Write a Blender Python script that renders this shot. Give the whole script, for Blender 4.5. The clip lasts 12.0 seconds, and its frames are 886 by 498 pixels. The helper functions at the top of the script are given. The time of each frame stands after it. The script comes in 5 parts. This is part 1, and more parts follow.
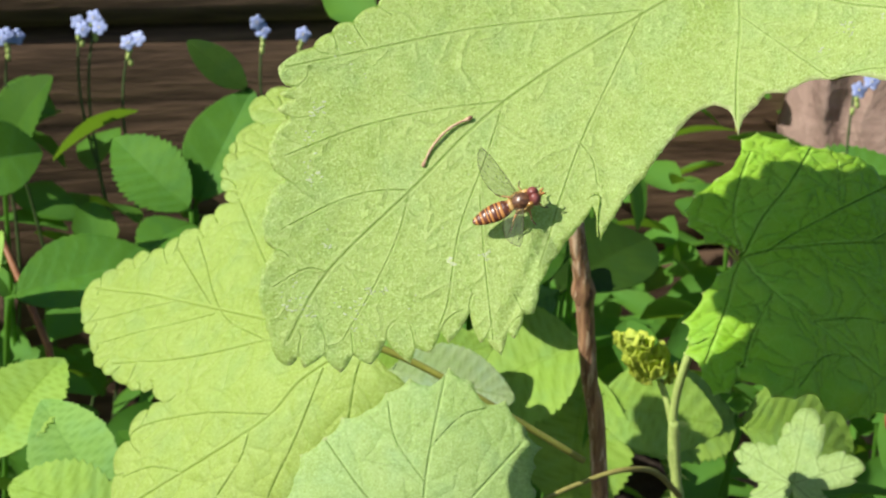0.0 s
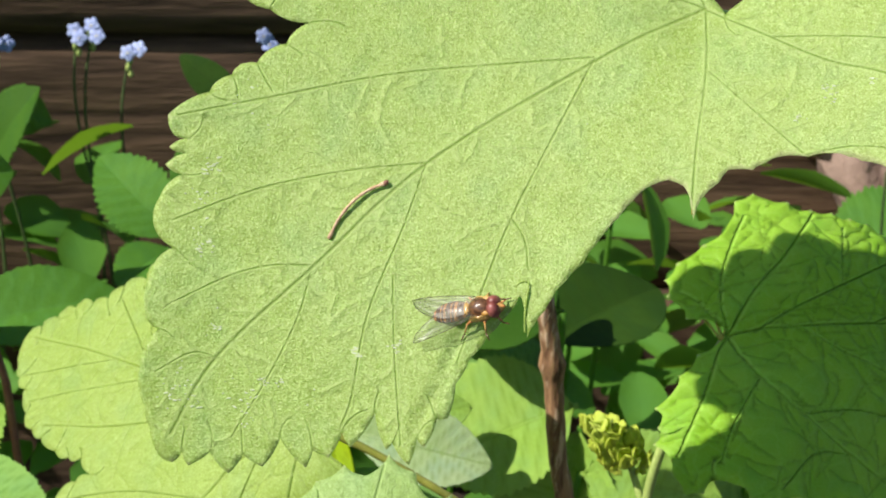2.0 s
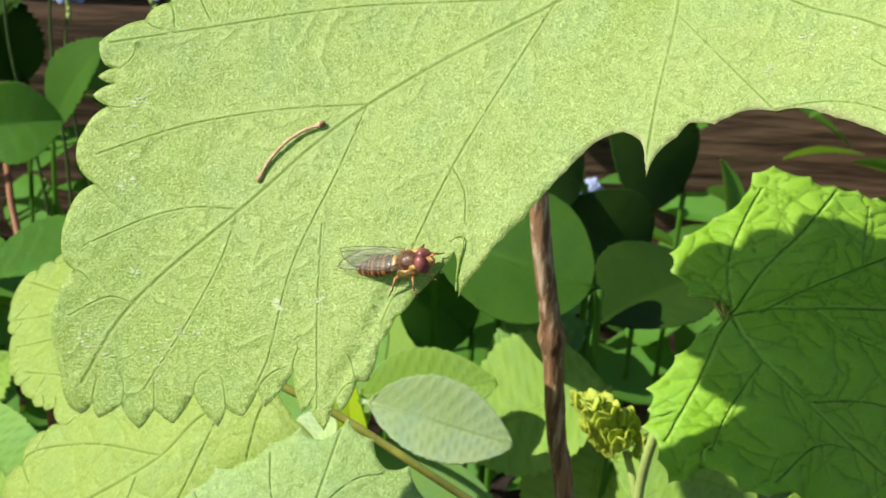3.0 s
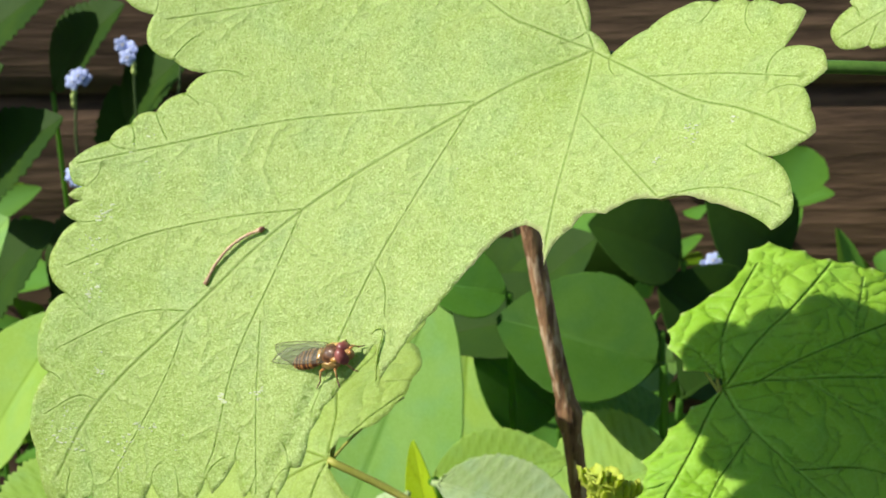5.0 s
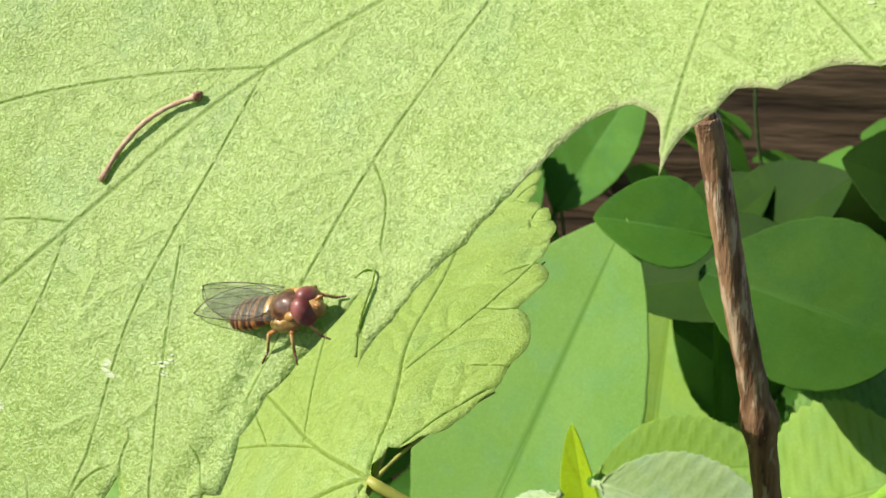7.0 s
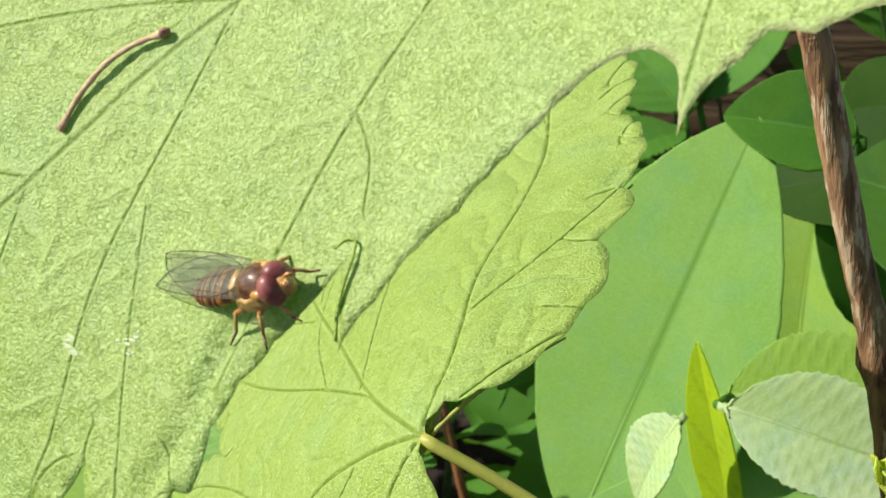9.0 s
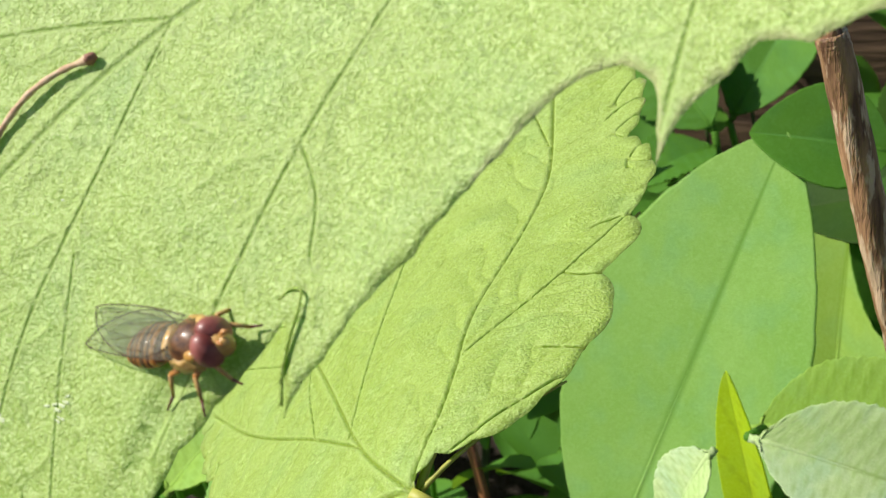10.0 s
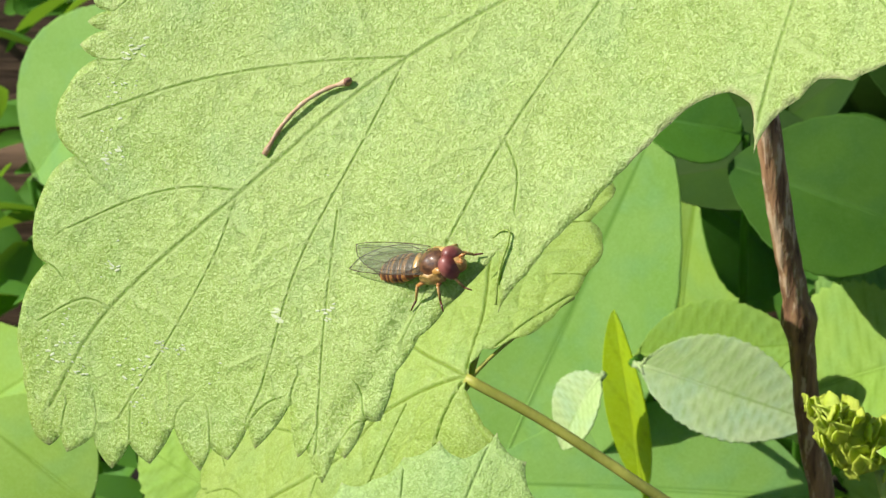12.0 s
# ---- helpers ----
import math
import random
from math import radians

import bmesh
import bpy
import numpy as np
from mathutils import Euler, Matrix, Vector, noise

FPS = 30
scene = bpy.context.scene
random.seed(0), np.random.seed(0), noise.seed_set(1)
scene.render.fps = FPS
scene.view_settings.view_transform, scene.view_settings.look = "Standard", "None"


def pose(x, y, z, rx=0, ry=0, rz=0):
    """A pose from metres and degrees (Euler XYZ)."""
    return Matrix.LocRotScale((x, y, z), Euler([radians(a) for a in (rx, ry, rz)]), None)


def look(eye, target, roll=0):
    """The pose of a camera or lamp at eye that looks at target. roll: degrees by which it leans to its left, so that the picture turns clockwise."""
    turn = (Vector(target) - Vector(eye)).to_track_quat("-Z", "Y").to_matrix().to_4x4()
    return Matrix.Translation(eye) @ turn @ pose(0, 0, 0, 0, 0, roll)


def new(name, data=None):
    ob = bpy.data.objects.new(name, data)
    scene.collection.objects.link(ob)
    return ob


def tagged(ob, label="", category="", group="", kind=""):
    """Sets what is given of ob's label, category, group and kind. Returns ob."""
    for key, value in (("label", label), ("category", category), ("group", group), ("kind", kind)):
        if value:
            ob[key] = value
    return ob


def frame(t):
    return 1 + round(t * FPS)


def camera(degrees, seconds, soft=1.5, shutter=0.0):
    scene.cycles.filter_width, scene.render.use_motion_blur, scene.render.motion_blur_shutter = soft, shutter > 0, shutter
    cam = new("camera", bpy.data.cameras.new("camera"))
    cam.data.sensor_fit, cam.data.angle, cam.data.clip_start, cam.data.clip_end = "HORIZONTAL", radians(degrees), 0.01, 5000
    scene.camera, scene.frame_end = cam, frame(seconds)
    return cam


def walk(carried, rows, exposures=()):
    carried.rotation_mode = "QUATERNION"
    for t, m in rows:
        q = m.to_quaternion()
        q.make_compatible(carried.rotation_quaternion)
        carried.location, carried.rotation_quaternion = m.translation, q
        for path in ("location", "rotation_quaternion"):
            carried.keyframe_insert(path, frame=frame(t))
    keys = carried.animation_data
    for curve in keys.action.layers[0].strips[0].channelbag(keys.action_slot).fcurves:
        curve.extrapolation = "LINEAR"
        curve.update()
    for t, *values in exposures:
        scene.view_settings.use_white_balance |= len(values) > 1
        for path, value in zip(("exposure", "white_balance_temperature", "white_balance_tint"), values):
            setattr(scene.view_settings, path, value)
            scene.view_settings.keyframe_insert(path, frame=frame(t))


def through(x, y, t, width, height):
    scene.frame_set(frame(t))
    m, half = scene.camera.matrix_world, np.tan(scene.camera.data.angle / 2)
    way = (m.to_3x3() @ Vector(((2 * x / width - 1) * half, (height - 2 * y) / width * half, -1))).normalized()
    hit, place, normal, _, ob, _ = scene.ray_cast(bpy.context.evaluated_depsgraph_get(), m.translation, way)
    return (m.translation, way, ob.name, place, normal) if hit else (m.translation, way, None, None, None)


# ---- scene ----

import itertools
from mathutils import geometry

# ---------------------------------------------------------------- camera
cam = camera(26, 12.0, soft=1.4)
cam.data.dof.use_dof = True
cam.data.dof.focus_distance = 0.180
cam.data.dof.aperture_fstop = 170

walk(cam, [
    (0.0, look((-0.0768, -0.2666, 0.4747), (-0.0277, -0.0456, 0.3687), 2.53)),
    (0.5, look((-0.0504, -0.2687, 0.4881), (0.0018, -0.0495, 0.3800), 0.72)),
    (1.0, look((-0.0477, -0.2741, 0.4851), (0.0038, -0.0541, 0.3783), 0.49)),
    (1.5, look((-0.0522, -0.2566, 0.4824), (0.0004, -0.0368, 0.3755), 0.75)),
    (2.0, look((-0.0473, -0.2277, 0.4681), (-0.0067, -0.0051, 0.3619), 3.63)),
    (2.5, look((-0.0320, -0.2120, 0.4564), (-0.0033, 0.0104, 0.3459), 5.18)),
    (4.5, look((0.0110, -0.2344, 0.4664), (0.0115, -0.0050, 0.3671), -0.25)),
    (5.0, look((0.0207, -0.2322, 0.4677), (0.0123, -0.0034, 0.3674), -1.46)),
    (5.5, look((0.0234, -0.1930, 0.4355), (0.0086, 0.0373, 0.3394), -0.87)),
    (6.0, look((0.0132, -0.1381, 0.4112), (-0.0051, 0.0932, 0.3181), -0.56)),
    (6.5, look((0.0238, -0.1323, 0.4177), (-0.0085, 0.0950, 0.3188), -0.97)),
    (8.5, look((0.0440, -0.1169, 0.4213), (-0.0189, 0.0935, 0.3017), -4.44)),
    (9.0, look((0.0427, -0.1056, 0.4150), (-0.0252, 0.1028, 0.2948), -5.41)),
    (9.5, look((0.0434, -0.0905, 0.4106), (-0.0272, 0.1177, 0.2916), -7.59)),
    (10.0, look((0.0433, -0.0911, 0.4087), (-0.0303, 0.1171, 0.2913), -7.29)),
    (10.5, look((0.0373, -0.0907, 0.4049), (-0.0422, 0.1140, 0.2853), -7.48)),
    (11.0, look((0.0282, -0.0921, 0.4024), (-0.0455, 0.1129, 0.2797), -6.20)),
    (11.5, look((0.0335, -0.1193, 0.4156), (-0.0185, 0.0908, 0.2905), -4.49)),
    (12.0, look((0.0277, -0.1528, 0.4416), (-0.0147, 0.0599, 0.3172), -2.55)),
], exposures=[(0.0, 0.32), (5.5, 0.31), (8.5, 0.36), (11.0, 0.32), (12.0, 0.31)])

# ---------------------------------------------------------------- light
TO_SUN = Vector((-0.702, -0.184, 0.688)).normalized()
world = bpy.data.worlds.new("sky")
scene.world = world
world.use_nodes = True
wn, wl = world.node_tree.nodes, world.node_tree.links
wn.clear()
sky = wn.new("ShaderNodeTexSky")
sky.sky_type, sky.sun_disc = "NISHITA", False
sky.sun_elevation = math.asin(TO_SUN.z)
sky.sun_rotation = math.atan2(TO_SUN.x, TO_SUN.y)
back = wn.new("ShaderNodeBackground")
back.inputs["Strength"].default_value = 0.08
wout = wn.new("ShaderNodeOutputWorld")
wl.new(sky.outputs[0], back.inputs[0])
wl.new(back.outputs[0], wout.inputs[0])

sun = new("sun", bpy.data.lights.new("sun", "SUN"))
sun.data.energy, sun.data.angle, sun.data.color = 4.7, radians(0.53), (1.0, 0.95, 0.86)
sun.matrix_world = look((0, 0, 2), Vector((0, 0, 2)) - TO_SUN)

# ---------------------------------------------------------------- materials


def material(name):
    m = bpy.data.materials.new(name)
    m.use_nodes = True
    t = m.node_tree
    return m, t.nodes, t.links, t.nodes["Principled BSDF"], t.nodes["Material Output"]


def mixed(nodes, links, fac, a, b, mode="MIX"):
    """A colour mix; fac, a and b are sockets or values."""
    n = nodes.new("ShaderNodeMix")
    n.data_type, n.blend_type = "RGBA", mode
    for i, v in ((0, fac), (6, a), (7, b)):
        if isinstance(v, bpy.types.NodeSocket):
            links.new(v, n.inputs[i])
        else:
            n.inputs[i].default_value = (*v, 1) if isinstance(v, tuple) else v
    return n.outputs[2]


def grain(nodes, links, scale, detail=4, rough=0.55, stretch=None, twist=0.0):
    co = nodes.new("ShaderNodeTexCoord").outputs["Object"]
    if stretch:
        mp = nodes.new("ShaderNodeMapping")
        mp.inputs["Scale"].default_value = stretch
        links.new(co, mp.inputs["Vector"])
        co = mp.outputs["Vector"]
    n = nodes.new("ShaderNodeTexNoise")
    n.inputs["Scale"].default_value, n.inputs["Detail"].default_value, n.inputs["Roughness"].default_value = scale, detail, rough
    n.inputs["Distortion"].default_value = twist
    links.new(co, n.inputs["Vector"])
    return n.outputs["Fac"]


def ramp(nodes, links, fac, lo, hi, a=0.0, b=1.0):
    n = nodes.new("ShaderNodeMapRange")
    links.new(fac, n.inputs[0])
    for i, v in enumerate((lo, hi, a, b)):
        n.inputs[i + 1].default_value = v
    return n.outputs[0]


def bump(nodes, links, height, strength, distance, normal=None):
    n = nodes.new("ShaderNodeBump")
    n.inputs["Strength"].default_value, n.inputs["Distance"].default_value = strength, distance
    links.new(height, n.inputs["Height"])
    if normal:
        links.new(normal, n.inputs["Normal"])
    return n.outputs[0]


def leaf_material(name, green, pale, vein, through, rough=0.45, pebble=0.5, clear=0.35, specks=False, dry=(0.62, 0.58, 0.33), contrast=0.6, fineness=1800, spec=0.45, netting=0.65):
    """green and pale: the blade's two tones; vein: the lines' tone; through: the tone of light let through."""
    m, n, l, p, out = material(name)
    at = n.new("ShaderNodeAttribute")
    at.attribute_name = "vein"
    rim = n.new("ShaderNodeAttribute")
    rim.attribute_name = "rim"
    flank = n.new("ShaderNodeAttribute")
    flank.attribute_name = "flank"
    big = ramp(n, l, grain(n, l, 55, 3), 0.35, 0.65)
    fine = grain(n, l, fineness, 2, 0.6, None, 2.2)
    col = mixed(n, l, big, green, pale)
    col = mixed(n, l, ramp(n, l, grain(n, l, 130, 2, 0.5), 0.48, 0.68, 0.0, 0.45), col, (0.86 * green[0], 0.98 * green[1], 1.7 * green[2] + 0.04 * green[1]))
    col = mixed(n, l, ramp(n, l, fine, 0.50, 0.62, 0.0, contrast), col, tuple(min(1, 1.25 * c + 0.19 * pale[1]) for c in pale))
    col = mixed(n, l, ramp(n, l, fine, 0.46, 0.34, 0.0, contrast), col, tuple(0.58 * c for c in green))
    col = mixed(n, l, ramp(n, l, grain(n, l, 190, 3, 0.6), 0.55, 0.75, 0.0, 0.2), col, tuple(min(1, 1.1 * c + 0.06 * pale[1]) for c in pale))
    web = n.new("ShaderNodeTexVoronoi")
    web.feature = "DISTANCE_TO_EDGE"
    web.inputs["Scale"].default_value = 230
    warp = n.new("ShaderNodeTexNoise")
    warp.inputs["Scale"].default_value, warp.inputs["Detail"].default_value = 500, 2
    ob_co = n.new("ShaderNodeTexCoord").outputs["Object"]
    l.new(ob_co, warp.inputs["Vector"])
    bent = n.new("ShaderNodeVectorMath")
    bent.operation = "MULTIPLY_ADD"
    l.new(warp.outputs["Color"], bent.inputs[0])
    bent.inputs[1].default_value = (0.0022, 0.0022, 0.0022)
    l.new(ob_co, bent.inputs[2])
    l.new(bent.outputs[0], web.inputs["Vector"])
    col = mixed(n, l, ramp(n, l, web.outputs["Distance"], 0.055, 0.01, 0.0, netting), col, tuple(min(1, 1.15 * c + 0.08) for c in pale))
    col = mixed(n, l, flank.outputs["Fac"], col, tuple(min(1, 1.12 * c + 0.07) for c in pale))
    col = mixed(n, l, at.outputs["Fac"], col, vein)
    col = mixed(n, l, rim.outputs["Fac"], col, dry)
    if specks:
        spots = grain(n, l, 420, 2, 0.5)
        patch = grain(n, l, 70, 2, 0.5)
        mul = n.new("ShaderNodeMath")
        mul.operation = "MULTIPLY"
        l.new(ramp(n, l, spots, 0.64, 0.70), mul.inputs[0])
        l.new(ramp(n, l, patch, 0.56, 0.64), mul.inputs[1])
        col = mixed(n, l, mul.outputs[0], col, (0.72, 0.78, 0.58))
    l.new(col, p.inputs["Base Color"])
    p.inputs["Roughness"].default_value = rough
    p.inputs["Specular IOR Level"].default_value = spec
    net = n.new("ShaderNodeTexVoronoi")
    net.feature = "DISTANCE_TO_EDGE"
    net.inputs["Scale"].default_value = 1900
    l.new(n.new("ShaderNodeTexCoord").outputs["Object"], net.inputs["Vector"])
    nb = bump(n, l, ramp(n, l, net.outputs["Distance"], 0.0, 0.3), pebble * 0.9, 0.00011)
    nb = bump(n, l, fine, pebble, 0.00030, nb)
    l.new(nb, p.inputs["Normal"])
    tr = n.new("ShaderNodeBsdfTranslucent")
    l.new(mixed(n, l, at.outputs["Fac"], through, tuple(0.6 * c for c in through)), tr.inputs["Color"])
    mx = n.new("ShaderNodeMixShader")
    mx.inputs[0].default_value = clear
    l.new(p.outputs[0], mx.inputs[1])
    l.new(tr.outputs[0], mx.inputs[2])
    l.new(mx.outputs[0], out.inputs["Surface"])
    return m


def plain_material(name, dark, light, scale, rough=0.6, relief=0.3, depth=0.0003, stretch=None, spec=0.4):
    m, n, l, p, out = material(name)
    g = grain(n, l, scale, 5, 0.6, stretch)
    g2 = grain(n, l, scale * 0.13, 3, 0.5, stretch)
    col = mixed(n, l, ramp(n, l, g, 0.3, 0.7), dark, light)
    col = mixed(n, l, ramp(n, l, g2, 0.4, 0.65, 0.0, 0.5), col, tuple(0.6 * c for c in dark))
    l.new(col, p.inputs["Base Color"])
    p.inputs["Roughness"].default_value, p.inputs["Specular IOR Level"].default_value = rough, spec
    if relief:
        l.new(bump(n, l, g, relief, depth), p.inputs["Normal"])
    return m


LEAF_MAIN = leaf_material("sunlit_leaf", (0.375, 0.485, 0.110), (0.435, 0.535, 0.155), (0.18, 0.30, 0.03), (0.52, 0.88, 0.03), clear=0.40, contrast=0.9, netting=0.3, pebble=0.42)
LEAF_TWO = leaf_material("yellow_green_leaf", (0.36, 0.49, 0.085), (0.40, 0.53, 0.12), (0.25, 0.35, 0.03), (0.55, 0.74, 0.05), contrast=0.65, netting=0.2, pebble=0.45)
LEAF_SMALL = leaf_material("mealy_leaf", (0.35, 0.52, 0.13), (0.42, 0.58, 0.19), (0.14, 0.25, 0.04), (0.4, 0.6, 0.08), contrast=0.6, netting=0.3)
LEAF_RIGHT = leaf_material("crinkled_leaf", (0.285, 0.53, 0.028), (0.365, 0.60, 0.06), (0.08, 0.20, 0.004), (0.55, 0.90, 0.01), rough=0.45, pebble=0.25, clear=0.35, contrast=0.15, spec=0.24, netting=0.25)
FAR_LEAF = dict(pebble=0.2, netting=0.0, contrast=0.2, fineness=900, spec=0.15, rough=0.6)
LEAF_MID = leaf_material("smooth_leaf", (0.23, 0.43, 0.085), (0.27, 0.47, 0.11), (0.15, 0.32, 0.05), (0.35, 0.6, 0.04), **FAR_LEAF)
LEAF_LIGHT = leaf_material("light_leaf", (0.29, 0.47, 0.07), (0.34, 0.52, 0.10), (0.22, 0.38, 0.04), (0.5, 0.7, 0.05), **FAR_LEAF)
LEAF_YELLOW = leaf_material("yellow_leaf", (0.44, 0.60, 0.015), (0.50, 0.66, 0.02), (0.38, 0.52, 0.02), (0.75, 0.9, 0.03), **FAR_LEAF)
LEAF_BACK = leaf_material("garden_leaf", (0.075, 0.21, 0.02), (0.11, 0.27, 0.03), (0.13, 0.33, 0.06), (0.3, 0.55, 0.03), **FAR_LEAF)
# pale leaf, its tones raised to take in the highlights on the pleats
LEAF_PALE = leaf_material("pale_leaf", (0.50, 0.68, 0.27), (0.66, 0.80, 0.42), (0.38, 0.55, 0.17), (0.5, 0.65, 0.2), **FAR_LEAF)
# garden leaf darkened part way, so its colour holds some shade
LEAF_HALF_SHADE = leaf_material("half_shade_toned_leaf", (0.048, 0.135, 0.012), (0.07, 0.175, 0.018), (0.08, 0.2, 0.03), (0.18, 0.36, 0.02), **FAR_LEAF)
# dark copy of the garden leaf: deep shade is put into its tones
LEAF_SHADE_TONE = leaf_material("shade_toned_leaf", (0.028, 0.075, 0.007), (0.042, 0.10, 0.010), (0.04, 0.09, 0.01), (0.08, 0.2, 0.012), **FAR_LEAF)
STALK = plain_material("leaf_stalk", (0.36, 0.37, 0.06), (0.48, 0.46, 0.10), 900, 0.5, 0.3, 0.0002)
GREEN_STALK = plain_material("green_stalk", (0.07, 0.16, 0.02), (0.11, 0.22, 0.035), 900, 0.45, 0.2, 0.0002)
STALK_RED = plain_material("reddish_stalk", (0.25, 0.09, 0.04), (0.34, 0.16, 0.06), 700, 0.5)
SHOOT = plain_material("green_shoot", (0.36, 0.48, 0.12), (0.48, 0.58, 0.19), 900, 0.55, 0.4)
BARK, bn, bl, bp, bo = material("peeling_bark")
streak = grain(bn, bl, 800, 4, 0.6, (1, 1, 0.10))
flake = grain(bn, bl, 620, 4, 0.65, (1, 1, 0.22))
bcol = mixed(bn, bl, ramp(bn, bl, streak, 0.35, 0.62), (0.13, 0.062, 0.032), (0.42, 0.235, 0.125))
bcol = mixed(bn, bl, ramp(bn, bl, flake, 0.53, 0.60), bcol, (0.60, 0.43, 0.29))
bcol = mixed(bn, bl, ramp(bn, bl, flake, 0.38, 0.31), bcol, (0.06, 0.026, 0.014))
bl.new(bcol, bp.inputs["Base Color"])
bp.inputs["Roughness"].default_value = 0.6
bl.new(bump(bn, bl, flake, 1.0, 0.0006, bump(bn, bl, streak, 0.9, 0.0005)), bp.inputs["Normal"])
BARK_GREY = plain_material("grey_bark", (0.04, 0.03, 0.025), (0.11, 0.085, 0.065), 700, 0.7, 0.8, 0.0006, (1, 1, 0.15))
NODE = plain_material("bud_scar", (0.22, 0.09, 0.06), (0.42, 0.22, 0.15), 1400, 0.6, 0.5)
BUD = leaf_material("young_leaf", (0.70, 0.80, 0.09), (0.76, 0.84, 0.16), (0.50, 0.54, 0.03), (0.8, 0.9, 0.06), clear=0.4, contrast=0.1, netting=0.0)
TWIG = plain_material("dry_stalk", (0.50, 0.30, 0.16), (0.74, 0.56, 0.37), 1600, 0.6, 0.5)
SOIL = plain_material("soil", (0.012, 0.009, 0.006), (0.05, 0.035, 0.022), 160, 0.95, 1.0, 0.004)
WOOD = plain_material("weathered_board", (0.045, 0.026, 0.015), (0.22, 0.135, 0.08), 190, 0.85, 1.0, 0.0016, (0.10, 1, 1))
STONE = plain_material("pink_stone", (0.26, 0.17, 0.135), (0.46, 0.33, 0.27), 60, 0.85, 1.0, 0.004)
PETAL = plain_material("blue_petal", (0.36, 0.45, 0.80), (0.52, 0.60, 0.88), 500, 0.6, 0.1)
EYELET = plain_material("flower_eye", (0.75, 0.62, 0.2), (0.85, 0.8, 0.5), 900, 0.5, 0.1)
ORANGE = plain_material("orange_petal", (0.26, 0.07, 0.03), (0.42, 0.15, 0.07), 300, 0.5, 0.2)

# ---------------------------------------------------------------- mesh helpers


def part(name, bm, mat, parent=None, label="", smooth=True):
    """Links a bmesh as one mesh object under a thing or a part."""
    me = bpy.data.meshes.new(name)
    bm.to_mesh(me)
    bm.free()
    for f in me.polygons:
        f.use_smooth = smooth
    if mat:
        me.materials.append(mat)
    ob = new(name, me)
    ob.parent = parent
    return tagged(ob, label)


def thing(name, m, label, category, group="", kind=""):
    ob = new(name)
    ob.empty_display_size = 0.005
    ob.matrix_world = m
    return tagged(ob, label, category, group, kind)


def tube(bm, pts, radii, sides=8, cap=True):
    """A tapered tube along points."""
    pts = [Vector(p) for p in pts]
    rings, up = [], Vector((0.3, 0.2, 0.93))
    for i, p in enumerate(pts):
        d = (pts[min(i + 1, len(pts) - 1)] - pts[max(i - 1, 0)]).normalized()
        a = d.cross(up)
        a = a.normalized() if a.length > 1e-4 else d.orthogonal().normalized()
        b = d.cross(a)
        r = radii[i] if isinstance(radii, (list, tuple)) else radii
        rings.append([bm.verts.new(p + (a * math.cos(2 * math.pi * k / sides) + b * math.sin(2 * math.pi * k / sides)) * r) for k in range(sides)])
    for q, w in zip(rings, rings[1:]):
        for k in range(sides):
            bm.faces.new((q[k], q[(k + 1) % sides], w[(k + 1) % sides], w[k]))
    if cap:
        bm.faces.new(rings[0][::-1])
        bm.faces.new(rings[-1])
    return bm


def curve(pts, steps=6):
    """Catmull-Rom through points."""
    p = [Vector(q) for q in pts]
    p = [p[0] * 2 - p[1]] + p + [p[-1] * 2 - p[-2]]
    out = []
    for a, b, c, d in zip(p, p[1:], p[2:], p[3:]):
        for k in range(steps):
            t = k / steps
            out.append(0.5 * ((2 * b) + (c - a) * t + (2 * a - 5 * b + 4 * c - d) * t * t + (3 * b - a - 3 * c + d) * t**3))
    return out + [p[-2]]


def ball(bm, centre, size, turn=None, u=16, v=10):
    """An ellipsoid."""
    m = Matrix.Translation(centre) @ (turn.to_4x4() if turn else Matrix()) @ Matrix.Diagonal((*size, 1))
    return bmesh.ops.create_uvsphere(bm, u_segments=u, v_segments=v, radius=1, matrix=m)["verts"]


# ---------------------------------------------------------------- lobed leaves


def scalloped(spans, seed=1):
    """A closed outline in mm. spans: (points, bulge): between neighbours the margin swells outwards by bulge times their distance (inwards if negative)."""
    rnd = random.Random(seed)
    nodes = [(Vector(p), bulge) for pts, bulge in spans for p in pts]
    out = []
    for (a, k), (b, _) in zip(nodes, nodes[1:] + nodes[:1]):
        d = b - a
        out_way = Vector((d.y, -d.x))
        teeth = max(1, round(d.length / 4.6)) if k > 0 else max(1, round(d.length / 2.6))
        cuts = [0] + [(j + rnd.uniform(-0.18, 0.18)) / teeth for j in range(1, teeth)] + [1]
        bow = k * 0.55 if teeth > 1 else 0
        for t0, t1 in zip(cuts, cuts[1:]):
            n = max(3, int(d.length * (t1 - t0) / 0.55))
            deep = k * (1.0 if teeth == 1 or k < 0 else 1.2) * rnd.uniform(0.75, 1.25) * (t1 - t0)
            peak = rnd.uniform(0.45, 0.68)
            for i in range(n):
                q = i / n
                t = t0 + (t1 - t0) * q
                arch = 4 * q * (1 - q) if teeth == 1 or k < 0 else 1.3 * min(q / peak, (1 - q) / (1 - peak)) ** 0.65
                out.append(a + d * t + out_way * (4 * bow * t * (1 - t) + deep * arch))
    area = sum(a.x * b.y - b.x * a.y for a, b in zip(out, out[1:] + out[:1]))
    return out if area > 0 else out[::-1]


def inside(x, y, ring):
    """Which of the points x, y lie inside the ring."""
    odd = np.zeros(len(x), bool)
    for a, b in zip(ring, np.roll(ring, -1, 0)):
        cross = (a[1] > y) != (b[1] > y)
        odd ^= cross & (x < (b[0] - a[0]) * (y - a[1]) / (b[1] - a[1] + 1e-12) + a[0])
    return odd


